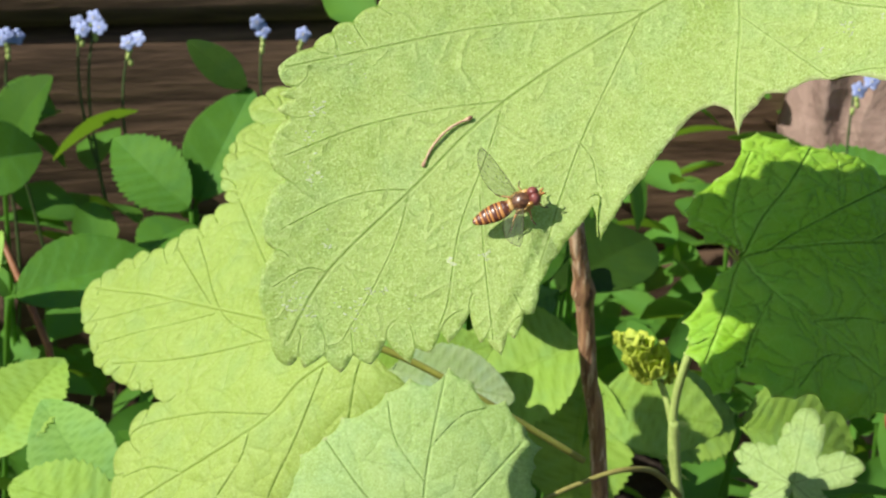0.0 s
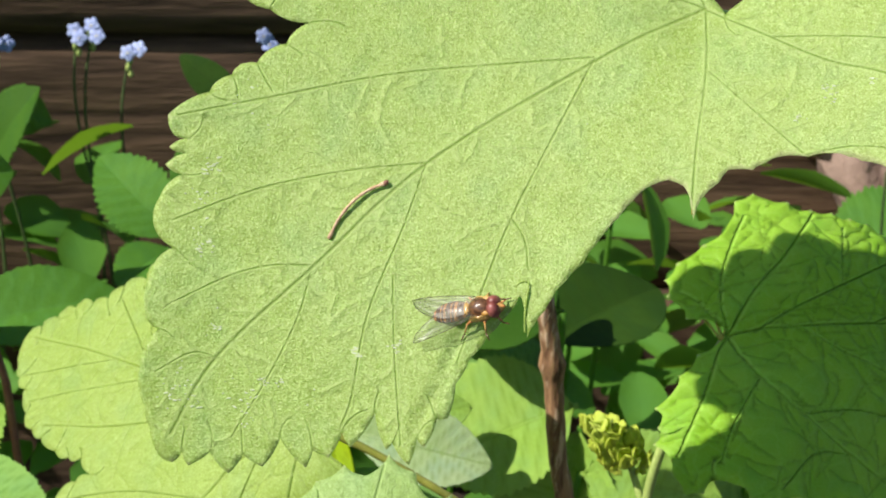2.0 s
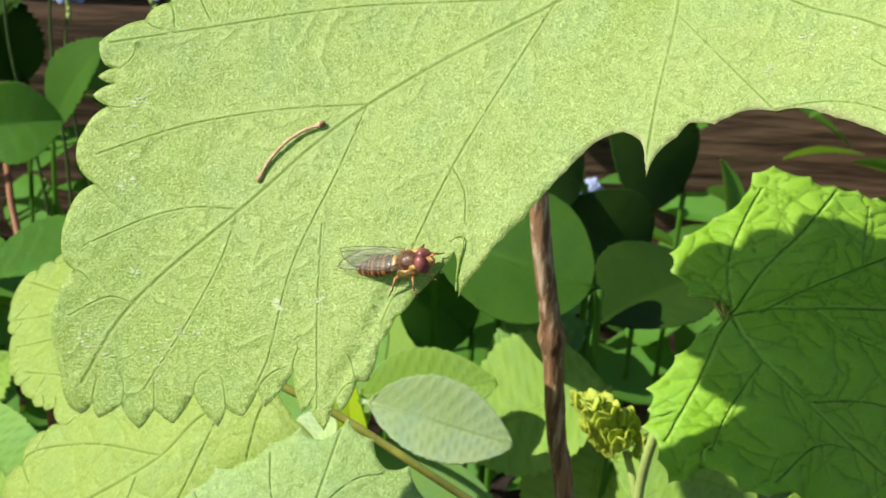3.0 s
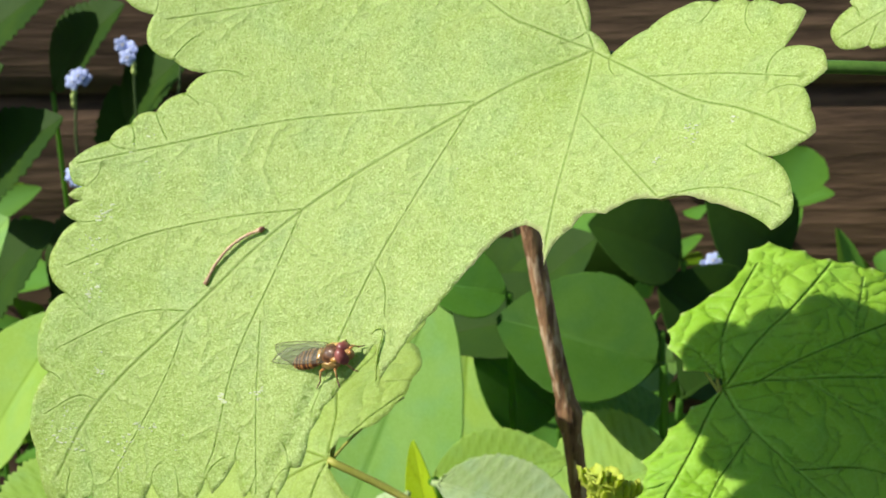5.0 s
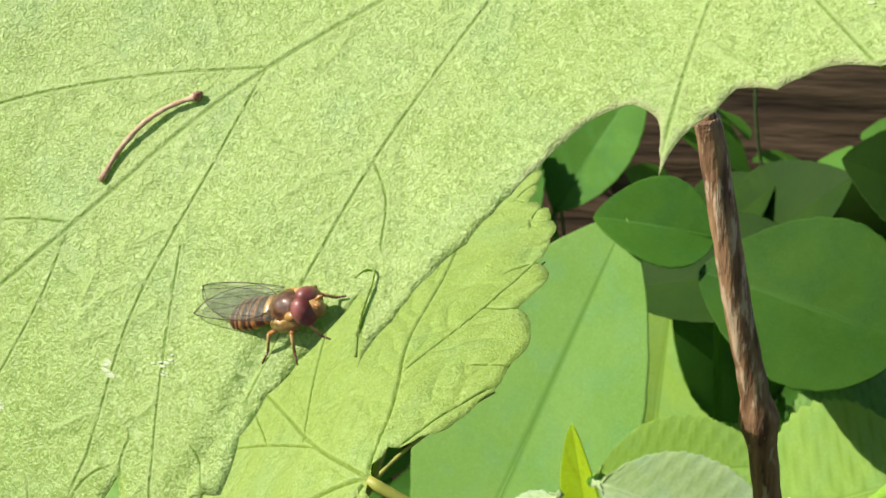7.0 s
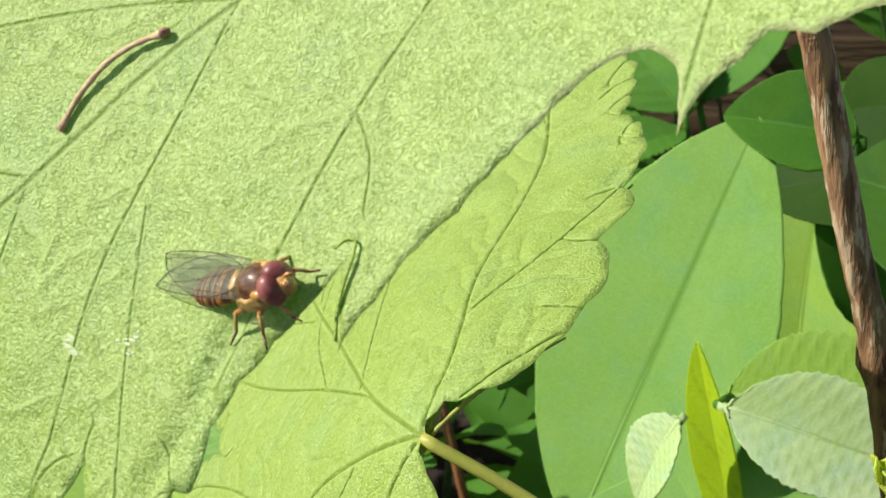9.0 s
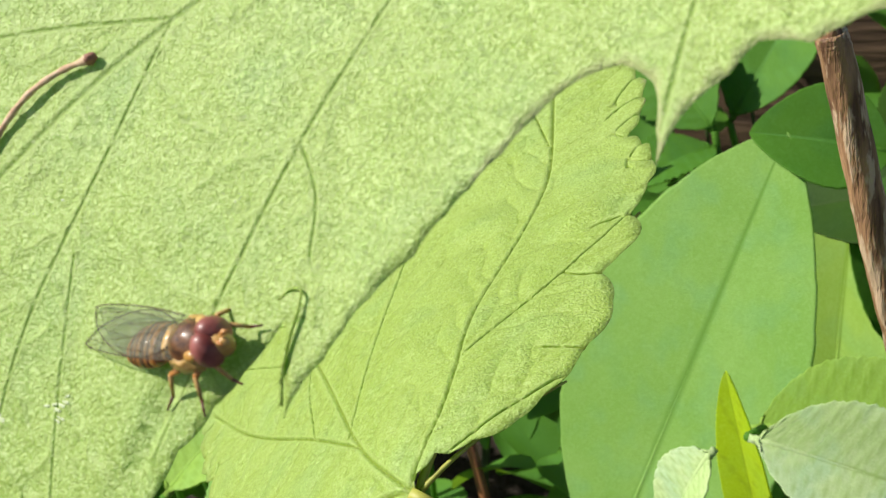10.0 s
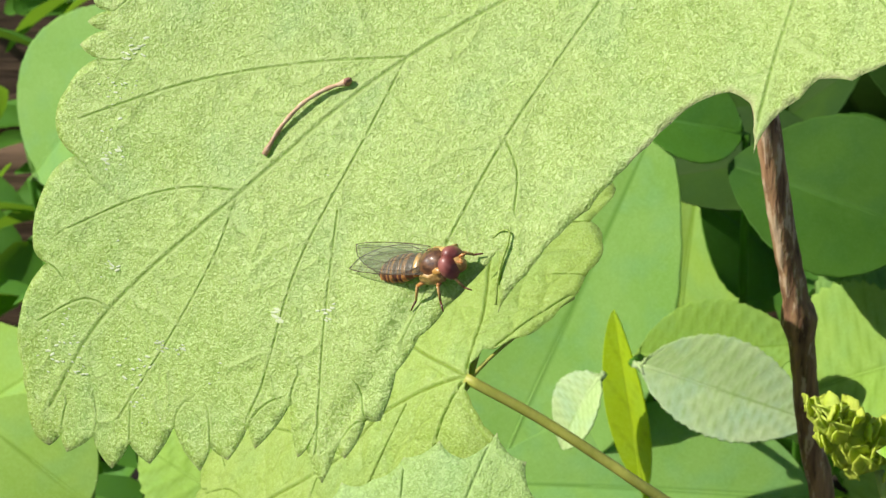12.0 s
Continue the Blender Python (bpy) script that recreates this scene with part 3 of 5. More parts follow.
RIGHT_VEINS = [([(-0.2, -0.2), (4.9, 1.5), (10.4, 2.4), (24.1, 6), (42, 10.8), (54, 13)], 0.36), ([(-0.2, -0.2), (3, 8.7), (8, 17.1), (13, 27)], 0.32), ([(-0.2, 0.3), (-1.6, 6.5), (-1.2, 14), (2, 26)], 0.26), ([(3.6, 0.7), (8.3, 5), (17.5, 12.1), (29, 21), (33, 24)], 0.26), ([(-0.2, -0.5), (4.4, -8.3), (11.4, -14.7), (21.4, -19.5), (36.2, -23.8)], 0.32), ([(-0.4, -0.8), (-1.8, -5.1), (-3.7, -13.2), (-6.7, -24.2)], 0.26), ([(-0.2, -0.2), (-3.5, 5), (-7.5, 9.5)], 0.22),
               ([(10.4, 2.4), (17.2, -0.9), (24, -2.2), (36, -6)], 0.22), ([(11.4, -14.7), (20.8, -11.7), (31, -11)], 0.22), ([(21.4, -19.5), (14.1, -21.4), (7.9, -29.8)], 0.19), ([(24.1, 6), (35.4, 15.3), (44, 22)], 0.22), ([(4.4, -8.3), (0.6, -17.9), (-1, -25.4)], 0.19), ([(17.5, 12.1), (18, 19), (18.5, 26)], 0.19), ([(8, 17.1), (4.5, 21), (4, 28)], 0.17), ([(33, 8.6), (44, 7), (51, 4)], 0.20), ([(24.1, 6), (34, 3), (44, -3)], 0.20), ([(29, -21.8), (33, -18), (34, -15)], 0.17), ([(29, -21.8), (25.9, -26.1), (23.9, -30.2)], 0.17), ([(8.3, 5), (13, 6.5), (22, 10)], 0.17)]
leaf_right = lobed_leaf("currant_leaf", RIGHT_AT, "deep-green crinkled lobed leaf, mostly in shade", scalloped([(RIGHT_EDGE, 0.11), (RIGHT_EDGE_LOW, 0.13)], 9), RIGHT_VEINS, right_height, LEAF_RIGHT, 1.1, 11, drop=1.5, groove=0.45, pucker=2.0, ripple=0.6, quilt=0.5, crimp=0.5, mesh_gap=3.0)
back_to = RIGHT_AT.inverted()
bm = bmesh.new()
tube(bm, curve([back_to @ Vector(p) for p in ((0.0575, 0.0628, 0.3108), (0.052, 0.059, 0.303), (0.0474, 0.057, 0.295), (0.0456, 0.0585, 0.282), (0.0460, 0.0585, 0.270), (0.0475, 0.058, 0.262))], 6), [0.00075] * 12 + [0.0009] * 19, 10)
part("petiole", bm, SHOOT, leaf_right, "pale green leaf stalk")

# ---------------------------------------------------------------- canes, shoot and bud


def cane(pts, radius, mat, label, knots, tip_scars=True, seed=2):
    """A woody stem with swollen nodes."""
    base = Vector(pts[0])
    ob = thing("cane", Matrix.Translation(base), label, "stem")
    rnd = random.Random(seed)
    line = curve([Vector(p) - base for p in pts], 10)
    rad = []
    for i, p in enumerate(line):
        swell = sum(0.45 * math.exp(-((p - (Vector(k) - base)).length / 0.0022) ** 2) for k in knots)
        rad.append(radius * (1.08 - 0.22 * i / len(line)) * (1 + swell) * rnd.uniform(0.95, 1.05))
    part("wood", tube(bmesh.new(), line, rad, 14), mat, ob)
    for k in knots:
        bm = bmesh.new()
        c = Vector(k) - base
        ball(bm, c + Vector((-0.0003, -0.0009, 0.0006)), (radius * 0.85, radius * 0.65, radius * 0.7))
        for v in bm.verts:
            v.co += 0.0003 * Vector(noise.noise_vector(v.co * 900))
        part("bud_scar", bm, NODE, ob, "reddish bud scar")
    if tip_scars:
        bm = bmesh.new()
        c = line[-1]
        for q in ((0.0004, -0.0003, 0.0002), (-0.0004, -0.0001, -0.0003), (0.0001, -0.0006, -0.0014)):
            ball(bm, c + Vector(q), (radius * 0.5, radius * 0.48, radius * 0.8), None, 12, 8)
        for v in bm.verts:
            v.co += 0.00035 * Vector(noise.noise_vector(v.co * 800))
        part("withered_tip", bm, BARK, ob, "dry reddish-brown bud scales")
    return ob


cane([(0.066, 0.085, 0.0), (0.050, 0.084, 0.14), (0.0385, 0.083, 0.2517), (0.0345, 0.083, 0.275), (0.0318, 0.083, 0.2952), (0.0285, 0.082, 0.312), (0.0250, 0.081, 0.3325), (0.0240, 0.081, 0.3368)], 0.0019, BARK,
     "brown woody cane with peeling bark and a bud scar", [(0.0318, 0.083, 0.2955)])
far_cane = cane([(0.135, 0.16, 0.0), (0.149, 0.15, 0.193), (0.153, 0.148, 0.225), (0.1565, 0.145, 0.261), (0.157, 0.14, 0.288)], 0.0026, BARK_GREY, "grey-brown pruned cane with a side spur", [(0.1495, 0.15, 0.203)], seed=5)
bm = bmesh.new()
o = far_cane.matrix_world.inverted()
tube(bm, curve([o @ Vector(p) for p in ((0.156, 0.145, 0.260), (0.161, 0.143, 0.2585), (0.168, 0.141, 0.2575), (0.176, 0.14, 0.253))], 6), [0.0022 + 0.0006 * math.sin(i * 1.7) for i in range(19)], 10)
part("spur", bm, BARK_GREY, far_cane, "knobbly side spur")

OLIVE = plain_material("olive_stalk", (0.22, 0.20, 0.05), (0.34, 0.31, 0.09), 900, 0.55, 0.3)
shoot = thing("leaf_shoot", pose(0.0475, 0.058, 0.258), "pale green hairy shoot with a side stalk", "shoot")
bm = bmesh.new()
o = Vector((0.0475, 0.058, 0.258))
tube(bm, curve([Vector(p) - o for p in ((0.055, 0.062, 0.20), (0.050, 0.058, 0.245), (0.0476, 0.058, 0.2615), (0.0468, 0.0583, 0.268), (0.0457, 0.0583, 0.277))], 6), [0.0014] * 12 + [0.0011] * 13, 12)
part("stem", bm, SHOOT, shoot)
bm = bmesh.new()
tube(bm, curve([Vector(p) - o for p in ((0.0457, 0.0590, 0.275), (0.0447, 0.0605, 0.280), (0.0433, 0.063, 0.2845))], 6), 0.0007, 8)
part("side_stalk", bm, SHOOT, shoot)
bm = bmesh.new()
rnd = random.Random(4)
for i in range(70):
    z = rnd.uniform(-0.006, 0.021)
    a = rnd.uniform(0, 6.28)
    c = Vector((-0.0002 - 0.06 * z, 0.0002, z))
    d = Vector((math.cos(a), math.sin(a), rnd.uniform(-0.4, 0.4))).normalized()
    tube(bm, [c + d * 0.0009, c + d * rnd.uniform(0.0018, 0.003)], [0.00007, 0.00002], 3, False)
tagged(part("hairs", bm, SHOOT, shoot), kind="stuff")


bm = bmesh.new()
tube(bm, curve([Vector(p) - o for p in ((0.0478, 0.0565, 0.2600), (0.0400, 0.050, 0.2700), (0.0331, 0.046, 0.2740), (0.0262, 0.0455, 0.2732), (0.0148, 0.045, 0.2690), (0.004, 0.046, 0.262))], 6), [0.0007 - 0.0003 * i / 30 for i in range(31)], 9)
part("leaf_stalk", bm, OLIVE, shoot, "olive-brown bent leaf stalk")


def folded_leaf(bm, length, width, m, teeth=3):
    """A small young leaf, folded along its middle and toothed."""
    rows = []
    for i in range(7):
        t = i / 6
        w = width * math.sin(math.pi * min(1, t * 0.93 + 0.07)) ** 0.7 * (1 + 0.18 * (i % 2))
        z = length * 0.25 * t * t
        rows.append([bm.verts.new(m @ Vector((length * t, s * w, z + abs(s) * w * 0.55 + 0.05 * width * (i % 2)))) for s in (-1, -0.5, 0, 0.5, 1)])
    for a, b in zip(rows, rows[1:]):
        for k in range(4):
            bm.faces.new((a[k], b[k], b[k + 1], a[k + 1]))


bud = thing("leaf_bud", pose(0.0433, 0.063, 0.2840), "bright yellow-green cluster of crumpled young leaves", "bud")
axis = Vector((-0.0078, -0.001, 0.0110))
for i in range(90):
    t = rnd.uniform(0.05, 1.0)
    c = axis * t + Vector((rnd.gauss(0, 0.0006), rnd.gauss(0, 0.0006), 0))
    a = rnd.uniform(0, 6.28)
    spread = 0.0030 * math.sin(math.pi * min(1, 0.2 + t * 0.75)) + 0.0004
    out_way = Vector((math.cos(a), math.sin(a), 0.25)).normalized()
    along = (axis.normalized() + 0.5 * Vector((rnd.uniform(-1, 1), rnd.uniform(-1, 1), rnd.uniform(-0.4, 0.6)))).normalized()
    along = (along - out_way * along.dot(out_way) + 0.35 * out_way).normalized()
    side = out_way.cross(along).normalized()
    bm = bmesh.new()
    s = rnd.uniform(0.6, 1.1)
    folded_leaf(bm, 0.0036 * s, 0.0015 * s, frame_of(c + out_way * spread - along * 0.0014, along, side, along.cross(side)))
    for v in bm.verts:
        v.co += 0.0003 * Vector(noise.noise_vector(v.co * 900))
    ob = part("young_leaf", bm, BUD, bud)
    mod = ob.modifiers.new("thickness", "SOLIDIFY")
    mod.thickness = 0.00025
bm = bmesh.new()
ball(bm, axis * 0.5, (0.0026, 0.0026, 0.0058), Vector(axis).to_track_quat("Z", "Y").to_matrix(), 14, 10)
for v in bm.verts:
    v.co += 0.0007 * Vector(noise.noise_vector(v.co * 700))
part("core", bm, BUD, bud)

# ---------------------------------------------------------------- ground, boards, stone
bm = bmesh.new()
n = 90
grid = [[bm.verts.new((x, y, 0.012 * noise.noise((x * 30, y * 30, 0)) + 0.005 * noise.noise((x * 110, y * 110, 3)))) for x in np.linspace(-0.9, 1.1, n)] for y in np.linspace(-0.9, 0.49, n)]
for a, b in zip(grid, grid[1:]):
    for i in range(n - 1):
        bm.faces.new((a[i], a[i + 1], b[i + 1], b[i]))
big = 60
corners = [bm.verts.new(p) for p in ((-big, -big, 0), (big, -big, 0), (big, big, 0), (-big, big, 0))]
sides = [grid[0], [r[-1] for r in grid], grid[-1][::-1], [r[0] for r in grid][::-1]]
for i in range(4):
    line = sides[i]
    bm.faces.new([corners[i], corners[(i + 1) % 4]] + line[::-1])
tagged(part("ground", bm, SOIL), "dark crumbly garden soil", kind="structure")

wall = tagged(new("wall_boards"), "low wall of weathered brown timber boards", kind="structure")
for i in range(3):
    bm = bmesh.new()
    x0, x1, z0, z1 = -0.75, 1.0, -0.02 + i * 0.118, 0.096 + i * 0.118
    cols = np.linspace(x0, x1, 120)
    rows = np.linspace(z0, z1, 14)
    face = [[bm.verts.new((x, 0.50 + 0.004 * (i % 2) + 0.0022 * noise.noise((x * 6, z * 60, i)) + 0.003 * (min(z - z0, z1 - z) < 0.004), z)) for x in cols] for z in rows]
    for a, b in zip(face, face[1:]):
        for k in range(119):
            bm.faces.new((a[k], a[k + 1], b[k + 1], b[k]))
    rear = [bm.verts.new((x, 0.545, z)) for x, z in ((x0, z0), (x1, z0), (x1, z1), (x0, z1))]
    bm.faces.new((rear[3], rear[2], rear[1], rear[0]))
    bm.faces.new([rear[3]] + [v for v in face[-1]] + [rear[2]])
    bm.faces.new([rear[1]] + [v for v in face[0][::-1]] + [rear[0]])
    part("board", bm, WOOD, wall)

bm = bmesh.new()
bmesh.ops.create_cube(bm, size=1, matrix=Matrix.Translation((0.345, 0.455, 0.193)) @ Matrix.Diagonal((0.21, 0.07, 0.085, 1)))
bmesh.ops.bevel(bm, geom=bm.edges[:], offset=0.012, segments=3, affect="EDGES")
bmesh.ops.subdivide_edges(bm, edges=bm.edges[:], cuts=5, use_grid_fill=True)
for v in bm.verts:
    v.co += 0.006 * Vector(noise.noise_vector(v.co * 40)) + 0.002 * Vector(noise.noise_vector(v.co * 160))
stone = part("stone", bm, STONE, None)
tagged(stone, "rough pinkish block of stone by the boards", "stone")
bm = bmesh.new()
bmesh.ops.create_cube(bm, size=1, matrix=Matrix.Translation((0.325, 0.460, 0.063)) @ Matrix.Diagonal((0.2, 0.08, 0.15, 1)))
bmesh.ops.bevel(bm, geom=bm.edges[:], offset=0.012, segments=3, affect="EDGES")
tagged(part("stone", bm, STONE, None), "rough pinkish block of stone lying in the soil", "stone")

# ---------------------------------------------------------------- background leaves


def ovate(length, width, teeth=12, fold=0.25, droop=0.25, pleat=0.0, deep=0.08, n=28, blunt=0.9, ribs=0.75):
    """A toothed oval leaf along +x, its upper side to +z, as a bmesh with a vein tone."""
    bm = bmesh.new()
    lay = bm.verts.layers.float.new("vein")
    cols = (-1, -0.97, -0.75, -0.5, -0.25, -0.05, 0, 0.05, 0.25, 0.5, 0.75, 0.97, 1)
    rows = []
    side = max(4, teeth // 2)
    for i in range(n * 2 + 1):
        t = i / (n * 2)
        w = width / 2 * (math.sin(math.pi * t**blunt) ** 0.72 + 0.0)
        saw = (t * teeth) % 1.0
        row = []
        for s in cols:
            a = abs(s)
            grow = 1 + deep * (saw - 0.5) * (a > 0.9) * 2 * min(1, 4 * t)
            y = s * w * grow
            phase = (t - a * 0.16) * side
            z = fold * a * w - droop * length * t * t + pleat * math.cos(2 * math.pi * phase) * a * (1.1 - a) * 3
            v = bm.verts.new((length * (t + 0.05 * a * (1 - t)) * 0.98, y, z))
            near = abs(phase - round(phase)) / side * length
            v[lay] = max(1.0 if a < 0.01 else 0.0, ribs * math.exp(-(near / (0.012 * length)) ** 2) * (a < 0.95))
            row.append(v)
        rows.append(row)
    for a, b in zip(rows, rows[1:]):
        for k in range(len(cols) - 1):
            try:
                bm.faces.new((a[k], b[k], b[k + 1], a[k + 1]))
            except ValueError:
                pass
    return bm


def garden_leaf(base, tip, width, facing, mat, label, stalk=None, group="garden leaves", **how):
    """A leaf from its base to its tip, its upper side turned to the facing direction."""
    a, b = Vector(base), Vector(tip)
    x = (b - a).normalized()
    z = Vector(facing)
    z = (z - x * z.dot(x)).normalized()
    y = z.cross(x)
    leaf = thing("garden_leaf", frame_of(a, x, y, z), label, "leaf", group)
    ob = part("blade", ovate((b - a).length, width, **how), mat, leaf)
    mod = ob.modifiers.new("thickness", "SOLIDIFY")
    mod.thickness, mod.offset = 0.0003, -1
    bm = bmesh.new()
    long = (b - a).length
    droop = how.get("droop", 0.25)
    line = [Vector((long * t, 0, -droop * long * t * t - 0.0004)) for t in np.linspace(0, 0.95, 10)]
    tube(bm, line, [0.0007 * (1.1 - t) for t in np.linspace(0, 0.95, 10)], 6)
    part("midrib", bm, mat, leaf)
    if stalk:
        m = leaf.matrix_world.inverted()
        bm = bmesh.new()
        tube(bm, curve([m @ a, m @ ((a + Vector(stalk)) / 2 + Vector((0, 0, 0.008))), m @ Vector(stalk)], 8), 0.0009, 8)
        part("stalk", bm, LEAF_BACK, leaf)
    return leaf


UP = (-0.4, -0.5, 0.75)
# D: leaves whose shade is in the colour
G, P, D = LEAF_BACK, LEAF_PALE, LEAF_SHADE_TONE
SMOOTH = dict(teeth=10, deep=0.01, droop=0.1, blunt=0.8, ribs=0.0)
PLEATED = dict(teeth=18, deep=0.045, pleat=0.0005)
garden_leaf((-0.091, 0.22, 0.233), (-0.050, 0.22, 0.248), 0.024, UP, G, "smooth oval green leaf", (-0.098, 0.24, 0.12), teeth=16, deep=0.03)
garden_leaf((-0.032, 0.33, 0.207), (-0.058, 0.35, 0.230), 0.024, UP, G, "oval green leaf with a ragged shadow", (-0.028, 0.34, 0.10), teeth=16)
garden_leaf((-0.032, 0.33, 0.203), (-0.050, 0.31, 0.207), 0.020, UP, G, "oval green leaf near the boards", (-0.028, 0.34, 0.09), teeth=16)
garden_leaf((-0.030, 0.34, 0.205), (-0.008, 0.36, 0.241), 0.026, (-0.4, -0.8, 0.4), G, "upright smooth green leaf on a flower stem", (-0.02, 0.36, 0.1), teeth=8, deep=0.01, droop=0.05)
garden_leaf((-0.009, 0.36, 0.239), (-0.030, 0.37, 0.255), 0.012, (-0.4, -0.6, 0.6), D, "narrow green leaf on a flower stem, shade in its colour", teeth=8, deep=0.01, droop=0.05)
garden_leaf((-0.106, 0.30, 0.240), (-0.080, 0.30, 0.244), 0.024, (-0.3, -0.85, 0.4), G, "rounded green leaf near the boards", (-0.11, 0.31, 0.1), teeth=10, deep=0.02)
garden_leaf((-0.098, 0.15, 0.222), (-0.080, 0.17, 0.245), 0.026, UP, LEAF_LIGHT, "pale downy leaf with fine teeth", (-0.10, 0.16, 0.1), teeth=22)
garden_leaf((-0.067, 0.13, 0.218), (-0.085, 0.15, 0.241), 0.022, UP, LEAF_MID, "mid-green leaf with fine teeth", (-0.06, 0.14, 0.1), teeth=24, deep=0.04)
garden_leaf((-0.064, 0.12, 0.222), (-0.092, 0.13, 0.231), 0.020, UP, LEAF_LIGHT, "bright pleated leaf low in the bed", (-0.05, 0.14, 0.1), teeth=14, pleat=0.0004)
garden_leaf((0.063, 0.172, 0.228), (0.053, 0.160, 0.184), 0.036, UP, LEAF_LIGHT, "bright green pleated strawberry leaflet", (0.066, 0.18, 0.1), group="strawberry leaflets", **PLEATED)
garden_leaf((0.063, 0.176, 0.232), (0.024, 0.176, 0.220), 0.038, UP, LEAF_LIGHT, "sunlit pleated strawberry leaflet", group="strawberry leaflets", **PLEATED)
garden_leaf((0.066, 0.22, 0.225), (0.100, 0.24, 0.240), 0.034, UP, D, "green leaf with shade in its colour", (0.06, 0.24, 0.1), teeth=16, deep=0.02)
garden_leaf((0.118, 0.20, 0.192), (0.078, 0.185, 0.202), 0.034, UP, LEAF_LIGHT, "bright leaf with pale pleats", (0.122, 0.21, 0.1), group="strawberry leaflets", **PLEATED)
garden_leaf((0.119, 0.20, 0.190), (0.156, 0.19, 0.186), 0.034, UP, LEAF_LIGHT, "green pleated leaf beside the grey cane", group="strawberry leaflets", **PLEATED)
garden_leaf((0.168, 0.19, 0.165), (0.195, 0.19, 0.198), 0.038, UP, G, "smooth green leaf behind the grey cane", (0.17, 0.2, 0.08), **SMOOTH)
garden_leaf((0.021, 0.200, 0.266), (-0.002, 0.195, 0.273), 0.020, UP, G, "rounded smooth green leaf", (0.024, 0.21, 0.1), **SMOOTH)
garden_leaf((0.058, 0.18, 0.256), (0.017, 0.19, 0.266), 0.034, UP, LEAF_HALF_SHADE, "rounded smooth green leaf with half shade in its colour", (0.065, 0.2, 0.1), **SMOOTH)
garden_leaf((0.068, 0.240, 0.226), (0.029, 0.225, 0.238), 0.028, UP, LEAF_MID, "long smooth green leaf", (0.07, 0.25, 0.1), **SMOOTH)
garden_leaf((0.0025, 0.153, 0.240), (0.038, 0.150, 0.232), 0.020, UP, P, "pale green pleated leaflet with sheen in its colour", (0.004, 0.19, 0.20), teeth=22, pleat=0.0003, deep=0.03, droop=0.08, group="strawberry leaflets")
garden_leaf((0.001, 0.164, 0.234), (0.035, 0.168, 0.238), 0.020, UP, LEAF_LIGHT, "light green pleated leaflet turned up", teeth=22, pleat=0.0003, deep=0.03, droop=0.05, group="strawberry leaflets")
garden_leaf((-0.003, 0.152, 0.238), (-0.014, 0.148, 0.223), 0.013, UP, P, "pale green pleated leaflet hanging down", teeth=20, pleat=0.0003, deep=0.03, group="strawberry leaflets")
garden_leaf((0.0050, 0.159, 0.203), (-0.0026, 0.160, 0.2475), 0.010, (-0.5, -0.8, 0.35), LEAF_YELLOW, "narrow upright yellow-green leaf in the bed", (0.0065, 0.162, 0.1), teeth=6, deep=0.01, droop=0.02)
garden_leaf((-0.032, 0.182, 0.182), (0.0035, 0.196, 0.273), 0.050, (-0.4, -0.8, 0.45), LEAF_MID, "tall mid-green pointed leaf low in the bed", (-0.034, 0.185, 0.09), teeth=10, deep=0.01, droop=0.02, ribs=0.0, fold=0.06)
garden_leaf((0.042, 0.170, 0.198), (-0.034, 0.166, 0.202), 0.036, UP, LEAF_MID, "broad green leaf low in the bed", (0.046, 0.19, 0.1), **SMOOTH)
garden_leaf((0.007, 0.232, 0.199), (0.009, 0.240, 0.246), 0.040, (-0.4, -0.7, 0.55), LEAF_LIGHT, "broad rounded light-green leaf beyond the tall leaf", (0.006, 0.24, 0.1), **SMOOTH)
garden_leaf((0.034, 0.222, 0.220), (0.013, 0.215, 0.243), 0.026, UP, G, "green rounded leaf behind the tall leaf", (0.037, 0.23, 0.1), **SMOOTH)
garden_leaf((0.060, 0.21, 0.250), (0.026, 0.20, 0.258), 0.030, UP, LEAF_HALF_SHADE, "rounded green leaf behind the cane, half shade in its colour", (0.064, 0.22, 0.1), **SMOOTH)
garden_leaf((0.060, 0.20, 0.236), (0.034, 0.19, 0.233), 0.020, UP, LEAF_MID, "toothed green leaf behind the cane", (0.064, 0.22, 0.1), teeth=18, pleat=0.0004)
garden_leaf((0.040, 0.22, 0.252), (-0.002, 0.22, 0.246), 0.026, UP, D, "green leaf behind the cane, shade in its colour", (0.045, 0.24, 0.1), **SMOOTH)
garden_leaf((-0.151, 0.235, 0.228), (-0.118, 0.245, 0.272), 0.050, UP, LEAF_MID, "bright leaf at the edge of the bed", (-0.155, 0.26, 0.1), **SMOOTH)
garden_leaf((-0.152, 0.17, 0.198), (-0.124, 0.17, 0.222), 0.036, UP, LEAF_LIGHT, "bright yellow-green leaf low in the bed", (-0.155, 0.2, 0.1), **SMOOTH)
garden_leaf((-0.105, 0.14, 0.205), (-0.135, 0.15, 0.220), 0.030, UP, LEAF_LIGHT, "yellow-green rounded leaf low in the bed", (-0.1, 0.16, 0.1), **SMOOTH)

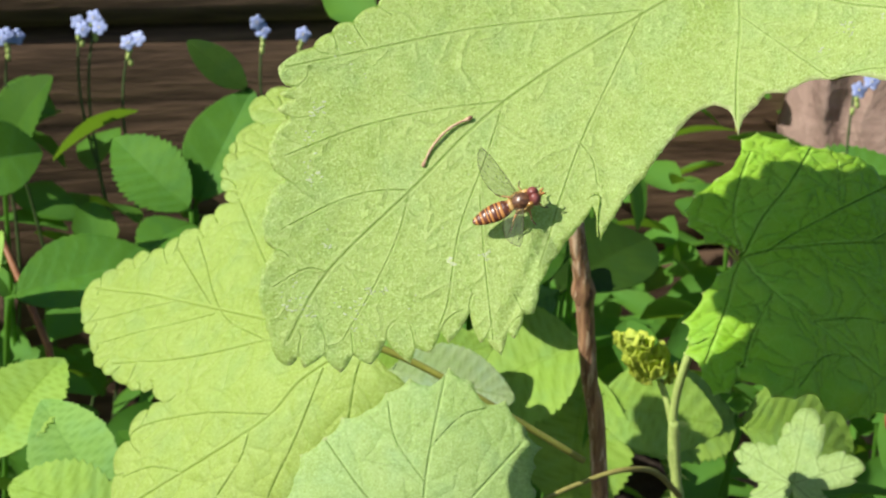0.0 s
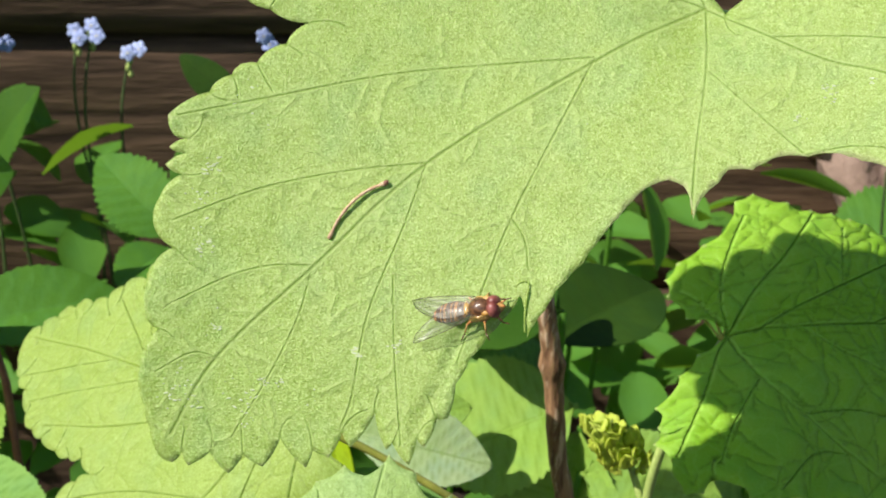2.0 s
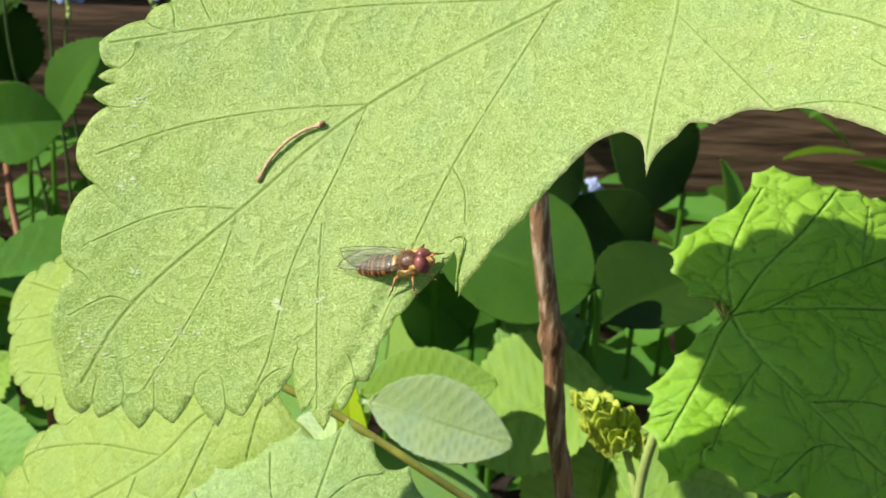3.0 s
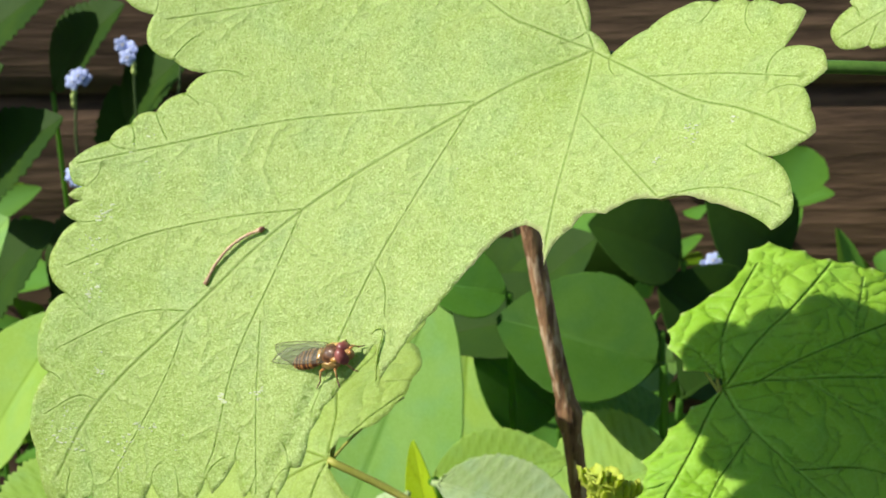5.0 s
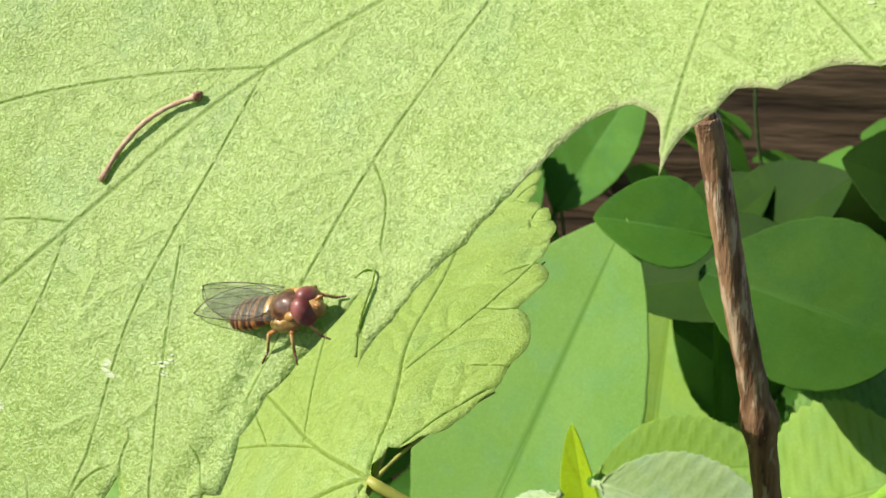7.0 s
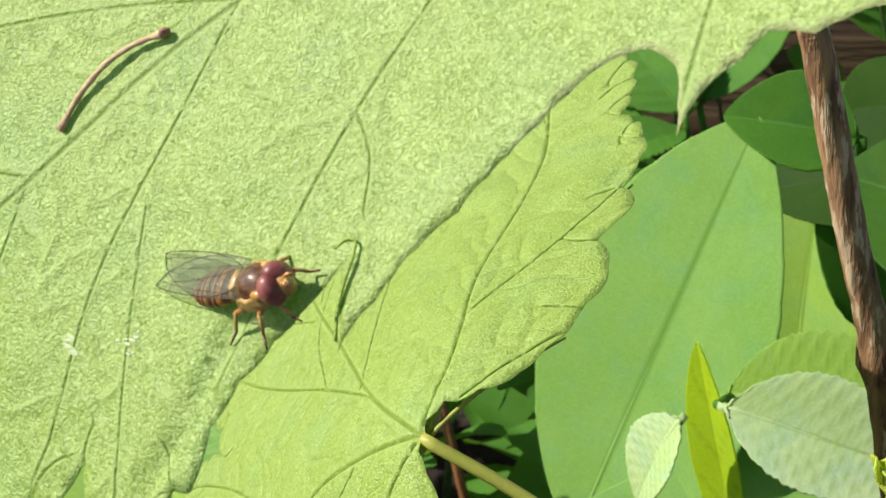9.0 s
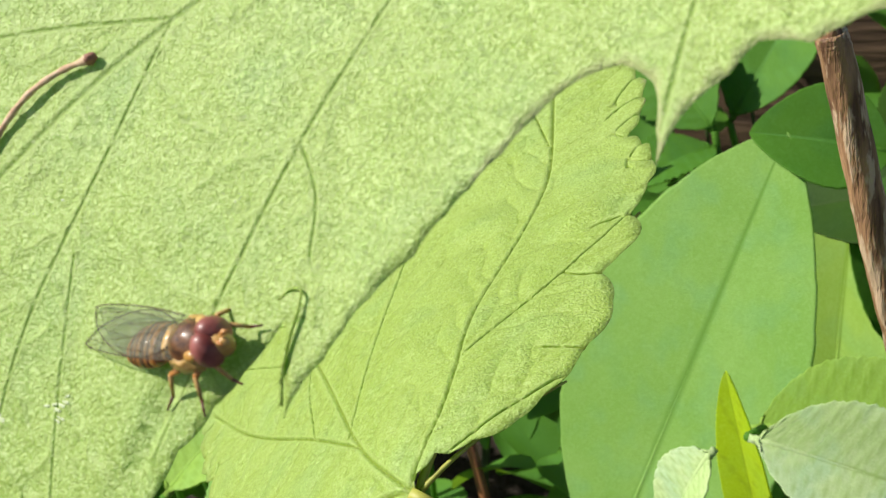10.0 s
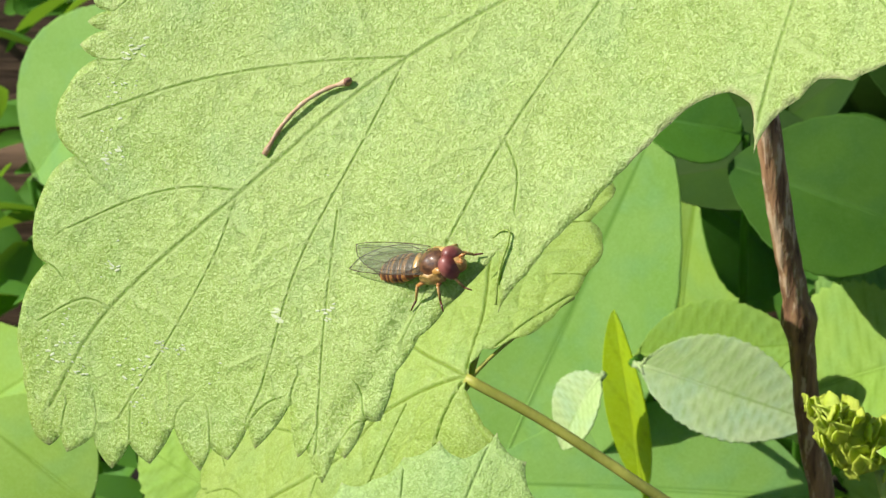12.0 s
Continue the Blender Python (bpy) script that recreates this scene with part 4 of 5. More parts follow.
# before the stones; those in D carry their shade as colour
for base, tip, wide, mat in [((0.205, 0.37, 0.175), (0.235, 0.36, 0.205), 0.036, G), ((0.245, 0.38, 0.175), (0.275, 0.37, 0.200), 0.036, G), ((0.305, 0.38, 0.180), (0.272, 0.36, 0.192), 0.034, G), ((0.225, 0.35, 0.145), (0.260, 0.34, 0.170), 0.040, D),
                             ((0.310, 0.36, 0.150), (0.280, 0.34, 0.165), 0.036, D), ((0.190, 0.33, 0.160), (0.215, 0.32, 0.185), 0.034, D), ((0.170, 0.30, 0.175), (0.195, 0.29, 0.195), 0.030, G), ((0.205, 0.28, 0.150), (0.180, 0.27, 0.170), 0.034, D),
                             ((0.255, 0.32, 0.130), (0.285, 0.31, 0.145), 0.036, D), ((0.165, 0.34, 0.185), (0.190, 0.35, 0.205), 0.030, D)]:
    garden_leaf(base, tip, wide, UP, mat, "green leaf before the stones, shade in its colour" if mat is D else "mid-green leaf before the stones", (base[0] + 0.01, base[1] + 0.01, 0.02), teeth=18)

# behind the cane, darkened by material to stand for shade
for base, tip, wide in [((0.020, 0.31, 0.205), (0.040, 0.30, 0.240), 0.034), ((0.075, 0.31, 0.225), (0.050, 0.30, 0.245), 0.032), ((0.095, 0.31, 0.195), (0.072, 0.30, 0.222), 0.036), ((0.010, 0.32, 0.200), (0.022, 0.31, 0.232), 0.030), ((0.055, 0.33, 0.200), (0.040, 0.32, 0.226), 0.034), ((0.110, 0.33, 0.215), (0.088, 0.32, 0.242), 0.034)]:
    garden_leaf(base, tip, wide, UP, D, "green leaf behind the cane, coloured dark for shade", (base[0], base[1] + 0.01, 0.03), teeth=14, ribs=0.2, deep=0.02)
garden_leaf((-0.120, 0.20, 0.215), (-0.094, 0.205, 0.262), 0.034, UP, LEAF_LIGHT, "light green smooth leaf under the large leaf", (-0.122, 0.22, 0.1), **SMOOTH)
garden_leaf((0.062, 0.165, 0.219), (0.094, 0.150, 0.222), 0.026, UP, LEAF_LIGHT, "bright pleated leaflet beside the shoot", (0.060, 0.18, 0.1), group="strawberry leaflets", **PLEATED)
garden_leaf((0.104, 0.162, 0.210), (0.140, 0.158, 0.205), 0.026, UP, LEAF_LIGHT, "bright pleated leaflet low in the bed", (0.100, 0.18, 0.1), group="strawberry leaflets", **PLEATED)

# near the boards, shade given by the dark leaf tones
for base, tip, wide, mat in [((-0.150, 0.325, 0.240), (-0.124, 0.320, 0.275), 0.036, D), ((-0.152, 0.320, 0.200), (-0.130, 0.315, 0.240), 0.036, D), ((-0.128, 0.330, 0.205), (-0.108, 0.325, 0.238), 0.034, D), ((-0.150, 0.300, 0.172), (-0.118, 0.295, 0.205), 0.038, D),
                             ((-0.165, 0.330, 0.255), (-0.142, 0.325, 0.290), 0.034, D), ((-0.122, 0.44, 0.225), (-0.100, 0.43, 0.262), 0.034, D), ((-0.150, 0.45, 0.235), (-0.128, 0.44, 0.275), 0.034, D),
                             ((-0.180, 0.44, 0.250), (-0.150, 0.44, 0.285), 0.036, D), ((-0.110, 0.45, 0.195), (-0.128, 0.44, 0.235), 0.034, D), ((-0.095, 0.40, 0.200), (-0.084, 0.39, 0.236), 0.026, LEAF_HALF_SHADE)]:
    garden_leaf(base, tip, wide, UP, mat, "leaf near the boards, coloured dark for shade" if mat is D else "leaf near the boards, half shade in its colour", (base[0], base[1] + 0.01, 0.03), teeth=16, ribs=0.2)

# further lobed leaves of the bush, seen in part


def young_lobed(name_label, centre, facing, up_way, size, mat, seed):
    """A five-lobed leaf with its stalk end at the centre; up_way is the way of its middle lobe."""
    rnd = random.Random(seed)
    n = Vector(facing).normalized()
    u = Vector(up_way)
    u = (u - n * u.dot(n)).normalized()
    ring, veins = [], []
    tips = [(-2.2, 0.62), (-1.1, 0.85), (0.0, 1.0), (1.1, 0.85), (2.2, 0.62)]
    for i, (a, r) in enumerate(tips):
        for da, k in ((-0.40, 0.66), (-0.28, 0.84), (-0.22, 0.80), (-0.10, 0.98), (0.0, 1.0), (0.10, 0.97), (0.22, 0.80), (0.28, 0.83), (0.40, 0.66), (0.55, 0.52)):
            w = r * size * k * rnd.uniform(0.96, 1.04)
            ring.append((w * math.cos(a + da), w * math.sin(a + da)))
        veins.append(([(0, 0), (0.5 * r * size * math.cos(a), 0.5 * r * size * math.sin(a)), (0.95 * r * size * math.cos(a), 0.95 * r * size * math.sin(a))], 0.28))
    ring.append((-0.1 * size, 0))
    return lobed_leaf("currant_leaf", frame_of(centre, u, n.cross(u), n), name_label, scalloped([(ring, 0.1)], seed), veins, lambda x, y: -0.006 * (x * x + y * y), mat, 1.3, seed)


young_lobed("pale deeply lobed young leaf beside the shoot", (0.083, 0.078, 0.2465), (-0.45, -0.5, 0.72), (0.05, 0.3, 1.0), 19, LEAF_SMALL, 43)
young_lobed("light-green lobed leaf above the stalk", (0.086, 0.038, 0.392), (-0.35, -0.65, 0.65), (-0.9, 0, -0.45), 20, LEAF_MAIN, 47)

# small leaves massed in the shade of the bed
rnd = random.Random(21)
bm = bmesh.new()
lay = bm.verts.layers.float.new("vein")
for i in range(1200):
    x, y = rnd.uniform(-0.35, 0.5), rnd.uniform(0.16, 0.48)
    z = rnd.uniform(0.02, 0.13) + 0.04 * (y - 0.13) / 0.34 + 0.06 * rnd.random() ** 2
    long, wide = rnd.uniform(0.018, 0.04), rnd.uniform(0.010, 0.022)
    m = Matrix.Translation((x, y, z)) @ Euler((rnd.uniform(-0.7, 0.9), rnd.uniform(-0.6, 0.5), rnd.uniform(0, 6.28))).to_matrix().to_4x4()
    rows = []
    for k in range(7):
        t = k / 6
        w = wide / 2 * math.sin(math.pi * (0.04 + 0.94 * t)) ** 0.8 * (1 + 0.06 * (k % 2))
        row = [bm.verts.new(m @ Vector((long * t, s * w, 0.3 * abs(s) * w - 0.25 * long * t * t))) for s in (-1, 0, 1)]
        row[1][lay] = 0.6
        rows.append(row)
    for a, b in zip(rows, rows[1:]):
        for k in range(2):
            bm.faces.new((a[k], b[k], b[k + 1], a[k + 1]))
tagged(part("undergrowth", bm, LEAF_BACK), "mass of small green leaves low in the bed", "undergrowth", kind="stuff")

# ---------------------------------------------------------------- forget-me-nots


STEM_DARK = plain_material("flower_stem", (0.05, 0.09, 0.025), (0.09, 0.14, 0.04), 600, 0.6)


def flower(parent, centre, facing, size):
    q = Vector(facing).to_track_quat("Z", "Y").to_matrix().to_4x4()
    m = Matrix.Translation(centre) @ q
    for k in range(5):
        a = k * 2 * math.pi / 5
        bm = bmesh.new()
        ring = []
        for j in range(12):
            b = j * 2 * math.pi / 12
            r = 0.52 * size
            p = Vector((0.55 * size + r * math.cos(b), 0.9 * r * math.sin(b), 0.12 * size * math.cos(b) ** 2))
            ring.append(bm.verts.new(m @ (Matrix.Rotation(a, 4, "Z") @ p)))
        mid = bm.verts.new(m @ (Matrix.Rotation(a, 4, "Z") @ Vector((0.5 * size, 0, -0.05 * size))))
        for j in range(12):
            bm.faces.new((mid, ring[j], ring[(j + 1) % 12]))
        ob = part("petal", bm, PETAL, parent)
        mod = ob.modifiers.new("thickness", "SOLIDIFY")
        mod.thickness = 0.0002
    bm = bmesh.new()
    ball(bm, m @ Vector((0, 0, 0.02 * size)), (0.17 * size, 0.17 * size, 0.12 * size), None, 8, 6)
    part("eye", bm, EYELET, parent, "pale yellow flower centre")


def forget_me_not(at, blooms, seed):
    rnd = random.Random(seed)
    base = Vector((at[0] + rnd.uniform(-0.02, 0.02), at[1] + 0.01, 0.0))
    ob = thing("forget_me_not", Matrix.Translation(base), "pale blue forget-me-not flowers on a thin green stem", "flower", "forget-me-nots")
    top = Vector(at) - base
    bm = bmesh.new()
    tube(bm, curve([Vector(), top * 0.5 + Vector((0.012, 0, 0)), top * 0.85, top + Vector((0, 0.004, -0.003))], 7), [0.0008 - 0.0004 * i / 22 for i in range(22)], 7)
    part("stem", bm, STEM_DARK, ob)
    for k in range(blooms):
        off = Vector((rnd.uniform(-0.005, 0.005), rnd.uniform(-0.003, 0.002), rnd.uniform(-0.004, 0.004))) if k else Vector()
        flower(ob, top + off, (rnd.uniform(-0.5, 0.3), -1, rnd.uniform(0.1, 0.8)), 0.0030)
    for k in range(3):
        bm = bmesh.new()
        c = top + Vector((rnd.uniform(-0.0012, 0.0012), 0.002, -0.004 - 0.0025 * k))
        ball(bm, c, (0.0010, 0.0010, 0.0016), None, 8, 6)
        part("flower_bud", bm, SHOOT, ob)
    return ob


for i, (at, blooms) in enumerate([((-0.065, 0.45, 0.235), 2), ((-0.059, 0.45, 0.237), 2), ((-0.046, 0.46, 0.223), 2), ((0.006, 0.45, 0.230), 2), ((-0.092, 0.42, 0.241), 3), ((0.209, 0.34, 0.239), 2), ((0.262, 0.34, 0.228), 3),
                                  ((0.241, 0.29, 0.164), 2), ((0.248, 0.29, 0.131), 2), ((0.098, 0.42, 0.175), 3), ((-0.137, 0.42, 0.211), 4), ((-0.135, 0.42, 0.249), 3), ((-0.113, 0.42, 0.261), 3), ((-0.095, 0.42, 0.265), 4), ((-0.137, 0.42, 0.163), 2), ((0.022, 0.45, 0.228), 1)]):
    forget_me_not(at, blooms, 30 + i)

petal = thing("fallen_petal", pose(0.153, 0.168, 0.203, 10, 0, 8), "curled orange petal hanging by the grey cane", "petal")
bm = bmesh.new()
ball(bm, (0, 0, 0.004), (0.0038, 0.0022, 0.0062), None, 16, 12)
for v in bm.verts:
    v.co += 0.0006 * Vector(noise.noise_vector(v.co * 250))
part("cup", bm, ORANGE, petal)
bm = bmesh.new()
tube(bm, curve([(0, 0, -0.002), (0.001, 0, -0.005), (0.0045, -0.005, -0.0075), (0.001, -0.016, -0.002)], 5), 0.0004, 6)
part("stalk", bm, BARK_GREY, petal)

twig = thing("red_twig", pose(-0.095, 0.30, 0.217), "thin reddish-brown bare twig", "twig")
bm = bmesh.new()
tube(bm, [(-0.006, 0.02, 0.03), (0, 0, 0), (0.014, -0.05, -0.016), (0.03, -0.03, -0.215)], [0.0009, 0.0011, 0.0012, 0.0014], 8)
part("stem", bm, STALK_RED, twig)

# ---------------------------------------------------------------- dry stalk lying on the leaf


def on_leaf(x, y, lift=0.0):
    return Vector((x, y, main_height(x, y) + lift)) * 0.001


stalk = thing("dry_stalk", MAIN_AT.copy(), "thin dry brown flower stalk lying on the leaf", "debris")
bm = bmesh.new()
line = curve([on_leaf(60.2, -2.2, 0.3), on_leaf(57.5, -3.6, 0.5), on_leaf(54.6, -4.4, 0.7), on_leaf(52, -4.5, 0.6), on_leaf(49.6, -4.0, 0.5)], 6)
tube(bm, line, [0.00019 + 0.00006 * math.sin(i * 0.9) ** 2 + (0.00010 if i in (0, 1, 23, 24) else 0) for i in range(25)], 8)
part("stem", bm, TWIG, stalk)
bm = bmesh.new()
ball(bm, line[-1], (0.00048, 0.0004, 0.00045), None, 10, 8)
for v in bm.verts:
    v.co += 0.00015 * Vector(noise.noise_vector(v.co * 2500))
part("knob", bm, NODE, stalk, "reddish end knob")

# the torn flap beside the fly
bm = bmesh.new()
tube(bm, curve([on_leaf(46.1, 24.0, 0.1), on_leaf(44.9, 22.4, 0.3), on_leaf(43.6, 20.9, 0.4), on_leaf(42.4, 19.7, 0.4), on_leaf(41.9, 18.8, 0.35), on_leaf(42.6, 18.2, 0.2), on_leaf(43.6, 18.3, 0.1)], 6), [0.00013] * 18 + [0.00009] * 19, 8)
part("torn_flap", bm, LEAF_TWO, main_leaf, "thin curled flap at the torn edge")

# pale scars and scratches on the leaf
SCAR = plain_material("pale_scar", (0.46, 0.55, 0.27), (0.60, 0.67, 0.42), 1800, 0.6, 0.3)
rnd = random.Random(77)
bm = bmesh.new()
spots = [(43.5, 10.8, 2, 0.6, 0.4), (47.8, 12.8, 2, 0.7, 0.5), (58, -23.5, 14, 0.8, 3.2), (74, -12, 10, 0.8, 2.6), (80, -2, 5, 0.8, 1.6), (66, 12.5, 4, 1.0, 0.7), (61, 15.5, 5, 0.7, 1.2), (90, 2, 8, 0.8, 3), (83, 9, 8, 0.7, 3), (78.6, 8.0, 6, 0.6, 0.9), (76.5, 9.6, 4, 0.6, 1.2), (67.5, -20.5, 10, 0.7, 1.8), (71, -17, 9, 0.5, 2.2), (-4.5, 21.5, 9, 0.6, 1.7), (-10, 24, 4, 0.6, 0.8), (0.5, 22.5, 3, 0.6, 0.8), (42, -46, 8, 0.6, 2.5), (68, -10.5, 4, 0.7, 1.2), (88, 4, 6, 0.6, 2.5), (88, -1, 6, 0.5, 2.5), (60, 4, 4, 0.4, 6), (74, 13, 5, 0.5, 3), (84, 12, 5, 0.5, 2.5), (20, 4, 4, 0.35, 8)]
for cx, cy, count, size, spread in spots:
    for _ in range(2 * count):
        x, y = cx + rnd.gauss(0, spread * 0.5) * (count > 1), cy + rnd.gauss(0, spread * 0.5) * (count > 1)
        a, w = rnd.uniform(-0.5, 0.5) + 2.5, size * rnd.uniform(0.35, 1.1)
        ring = []
        for k in range(8):
            b = k * math.pi / 4
            r = rnd.uniform(0.6, 1.1)
            p, q = w * 0.55 * r * math.cos(b), w * 0.2 * r * math.sin(b)
            u, v = x + p * math.cos(a) - q * math.sin(a), y + p * math.sin(a) + q * math.cos(a)
            ring.append(bm.verts.new(on_leaf(u, v, 0.08)))
        mid = bm.verts.new(on_leaf(x, y, 0.14))
        for k in range(8):
            bm.faces.new((ring[k], ring[(k + 1) % 8], mid))
tagged(part("leaf_scarring", bm, SCAR, main_leaf), "whitish scratches and feeding scars", kind="stuff")

# ---------------------------------------------------------------- hoverfly


def shiny(name, dark, light, scale, rough, coat=0.3):
    m, n, l, p, out = material(name)
    l.new(mixed(n, l, ramp(n, l, grain(n, l, scale, 3), 0.35, 0.65), dark, light), p.inputs["Base Color"])
    p.inputs["Roughness"].default_value, p.inputs["Coat Weight"].default_value, p.inputs["Coat Roughness"].default_value = rough, coat, 0.15
    return m


FLY_BRONZE = shiny("bronze_cuticle", (0.05, 0.02, 0.009), (0.17, 0.075, 0.028), 2600, 0.40, 0.3)
FLY_GOLD = shiny("gold_hairs", (0.40, 0.22, 0.05), (0.55, 0.36, 0.12), 2500, 0.5)
FLY_YELLOW = shiny("yellow_cuticle", (0.44, 0.23, 0.05), (0.62, 0.38, 0.13), 900, 0.35)
FLY_ORANGE = shiny("orange_cuticle", (0.42, 0.155, 0.03), (0.57, 0.265, 0.075), 900, 0.35)
FLY_BROWN = shiny("brown_cuticle", (0.07, 0.018, 0.008), (0.15, 0.045, 0.018), 900, 0.35)
FLY_EYE = shiny("maroon_eye", (0.14, 0.03, 0.022), (0.38, 0.13, 0.11), 500, 0.42, 0.05)
FLY_WING, wn_, wl_, wp, wo = material("wing_membrane")
wp.inputs["Base Color"].default_value = (0.16, 0.18, 0.12, 1)
wp.inputs["Roughness"].default_value, wp.inputs["Alpha"].default_value = 0.32, 0.26
wp.inputs["Specular IOR Level"].default_value = 0.6
FLY_VEIN = plain_material("wing_vein", (0.05, 0.03, 0.015), (0.10, 0.06, 0.03), 900, 0.5, 0)

fly = thing("hoverfly", Matrix(), "orange and brown banded hoverfly with maroon eyes", "hoverfly")
MM = 0.00132


def blob(name, mat, centre, size, parent=None, turn=None, rough=0.0, label="", u=22, v=14):
    bm = bmesh.new()
    ball(bm, Vector(centre) * MM, [s * MM for s in size], turn, u, v)
    if rough:
        for w in bm.verts:
            w.co += rough * MM * Vector(noise.noise_vector(w.co * 1800))
    return part(name, bm, mat, parent or fly, label)


# body along +x, standing on z = 0
thorax = blob("thorax", FLY_BRONZE, (1.2, 0, 1.55), (1.38, 1.12, 0.98), rough=0.07, label="glossy bronze thorax")
blob("scutellum", FLY_GOLD, (-0.1, 0, 1.95), (0.34, 0.8, 0.28), thorax, rough=0.03, label="yellow shield behind the thorax")
for s in (-1, 1):
    blob("shoulder", FLY_YELLOW, (2.0, 0.80 * s, 1.85), (0.5, 0.3, 0.32), thorax, rough=0.04)
    blob("side_hairs", FLY_GOLD, (1.1, 0.95 * s, 1.35), (1.15, 0.38, 0.62), thorax, rough=0.16)
head = blob("head", FLY_YELLOW, (2.92, 0, 1.36), (0.80, 0.60, 0.78), label="yellow face")
for s in (-1, 1):
    blob("eye", FLY_EYE, (2.72, 0.42 * s, 1.66), (0.74, 0.72, 0.94), head, Euler((0.3 * s, 0.15, 0)).to_matrix(), label="large maroon compound eye")
    bm = bmesh.new()
    tube(bm, [(3.62 * MM, 0.18 * s * MM, 1.85 * MM), (3.95 * MM, 0.26 * s * MM, 1.95 * MM), (4.15 * MM, 0.36 * s * MM, 1.85 * MM)], [0.10 * MM, 0.13 * MM, 0.05 * MM], 6)
    part("antenna", bm, FLY_ORANGE, head)
blob("snout", FLY_YELLOW, (3.60, 0, 1.42), (0.26, 0.30, 0.36), head)

# abdomen: bands one behind the other
abdomen = blob("waist", FLY_BROWN, (-0.35, 0, 1.55), (0.5, 0.7, 0.55))


def girth(x):
    t = min(1, max(0, (-0.3 - x) / 4.7))
    return 0.76 + 0.34 * math.sin(math.pi * min(1, t * 1.5)) if t < 0.4 else 0.28 + 0.82 * math.cos(0.5 * math.pi * (t - 0.33) / 0.67) ** 0.8


def band(x0, x1, mat, name):
    bm = bmesh.new()
    rings = []
    for i in range(6):
        t = i / 5
        x = x0 + (x1 - x0) * t
        g = girth(x) * (1 + 0.05 * math.sin(math.pi * t))
        zc = 1.55 - 0.05 * (-x) - 0.012 * x * x * 0.3
        rings.append([bm.verts.new((x * MM, g * math.cos(a) * MM, (zc + 0.52 * g * math.sin(a)) * MM)) for a in np.linspace(0, 2 * math.pi, 22, endpoint=False)])
    for a, b in zip(rings, rings[1:]):
        for k in range(22):
            bm.faces.new((a[k], b[k], b[(k + 1) % 22], a[(k + 1) % 22]))
    bm.faces.new(rings[0])
    bm.faces.new(rings[-1][::-1])
    part(name, bm, mat, fly)


edges = [(-0.35, -0.6, FLY_ORANGE), (-0.6, -1.3, FLY_BROWN), (-1.3, -1.75, FLY_ORANGE), (-1.75, -2.05, FLY_BROWN), (-2.05, -2.25, FLY_ORANGE), (-2.25, -2.85, FLY_BROWN), (-2.85, -3.2, FLY_ORANGE), (-3.2, -3.5, FLY_BROWN),
         (-3.5, -3.68, FLY_ORANGE), (-3.68, -4.25, FLY_BROWN), (-4.25, -4.55, FLY_ORANGE), (-4.55, -5.1, FLY_BROWN), (-5.1, -5.4, FLY_ORANGE)]
for x0, x1, mat in edges:
    band(-0.35 + 0.86 * (x0 + 0.35), -0.35 + 0.86 * (x1 + 0.35), mat, "orange_band" if mat is FLY_ORANGE else "brown_band")
blob("tail_tip", FLY_BROWN, (-4.7, 0, 1.22), (0.32, 0.40, 0.26))


def leg(hip, knee, ankle, toe):
    p = [Vector(q) * MM for q in (hip, knee, ankle, toe)]
    femur = part("leg", tube(bmesh.new(), [p[0], (p[0] + p[1]) / 2, p[1]], [0.16 * MM, 0.20 * MM, 0.13 * MM], 8), FLY_ORANGE, fly)
    part("shin", tube(bmesh.new(), [p[1], p[2]], [0.12 * MM, 0.09 * MM], 7), FLY_GOLD, femur)
    part("foot", tube(bmesh.new(), [p[2], p[3]], [0.085 * MM, 0.05 * MM], 6), FLY_BROWN, femur)


for s in (-1, 1):
    leg((2.2, 0.5 * s, 1.0), (3.0, 1.0 * s, 1.1), (3.2, 1.25 * s, 0.25), (3.8, 1.4 * s, 0.05))
    leg((1.4, 0.6 * s, 0.9), (1.6, 1.5 * s, 1.1), (1.4, 2.2 * s, 0.3), (1.7, 2.9 * s, 0.02))
    leg((0.6, 0.6 * s, 0.9), (-0.3, 1.4 * s, 1.2), (-1.0, 2.0 * s, 0.3), (-1.5, 2.6 * s, 0.02))


def wing_outline(t):
    """Half widths of the wing before and behind its axis."""
    return 0.34 * math.sin(math.pi * min(1, 0.1 + 0.9 * t)) ** 0.5, 2.05 * math.sin(math.pi * min(1, 0.04 + 0.96 * t) ** 0.85) ** 0.55


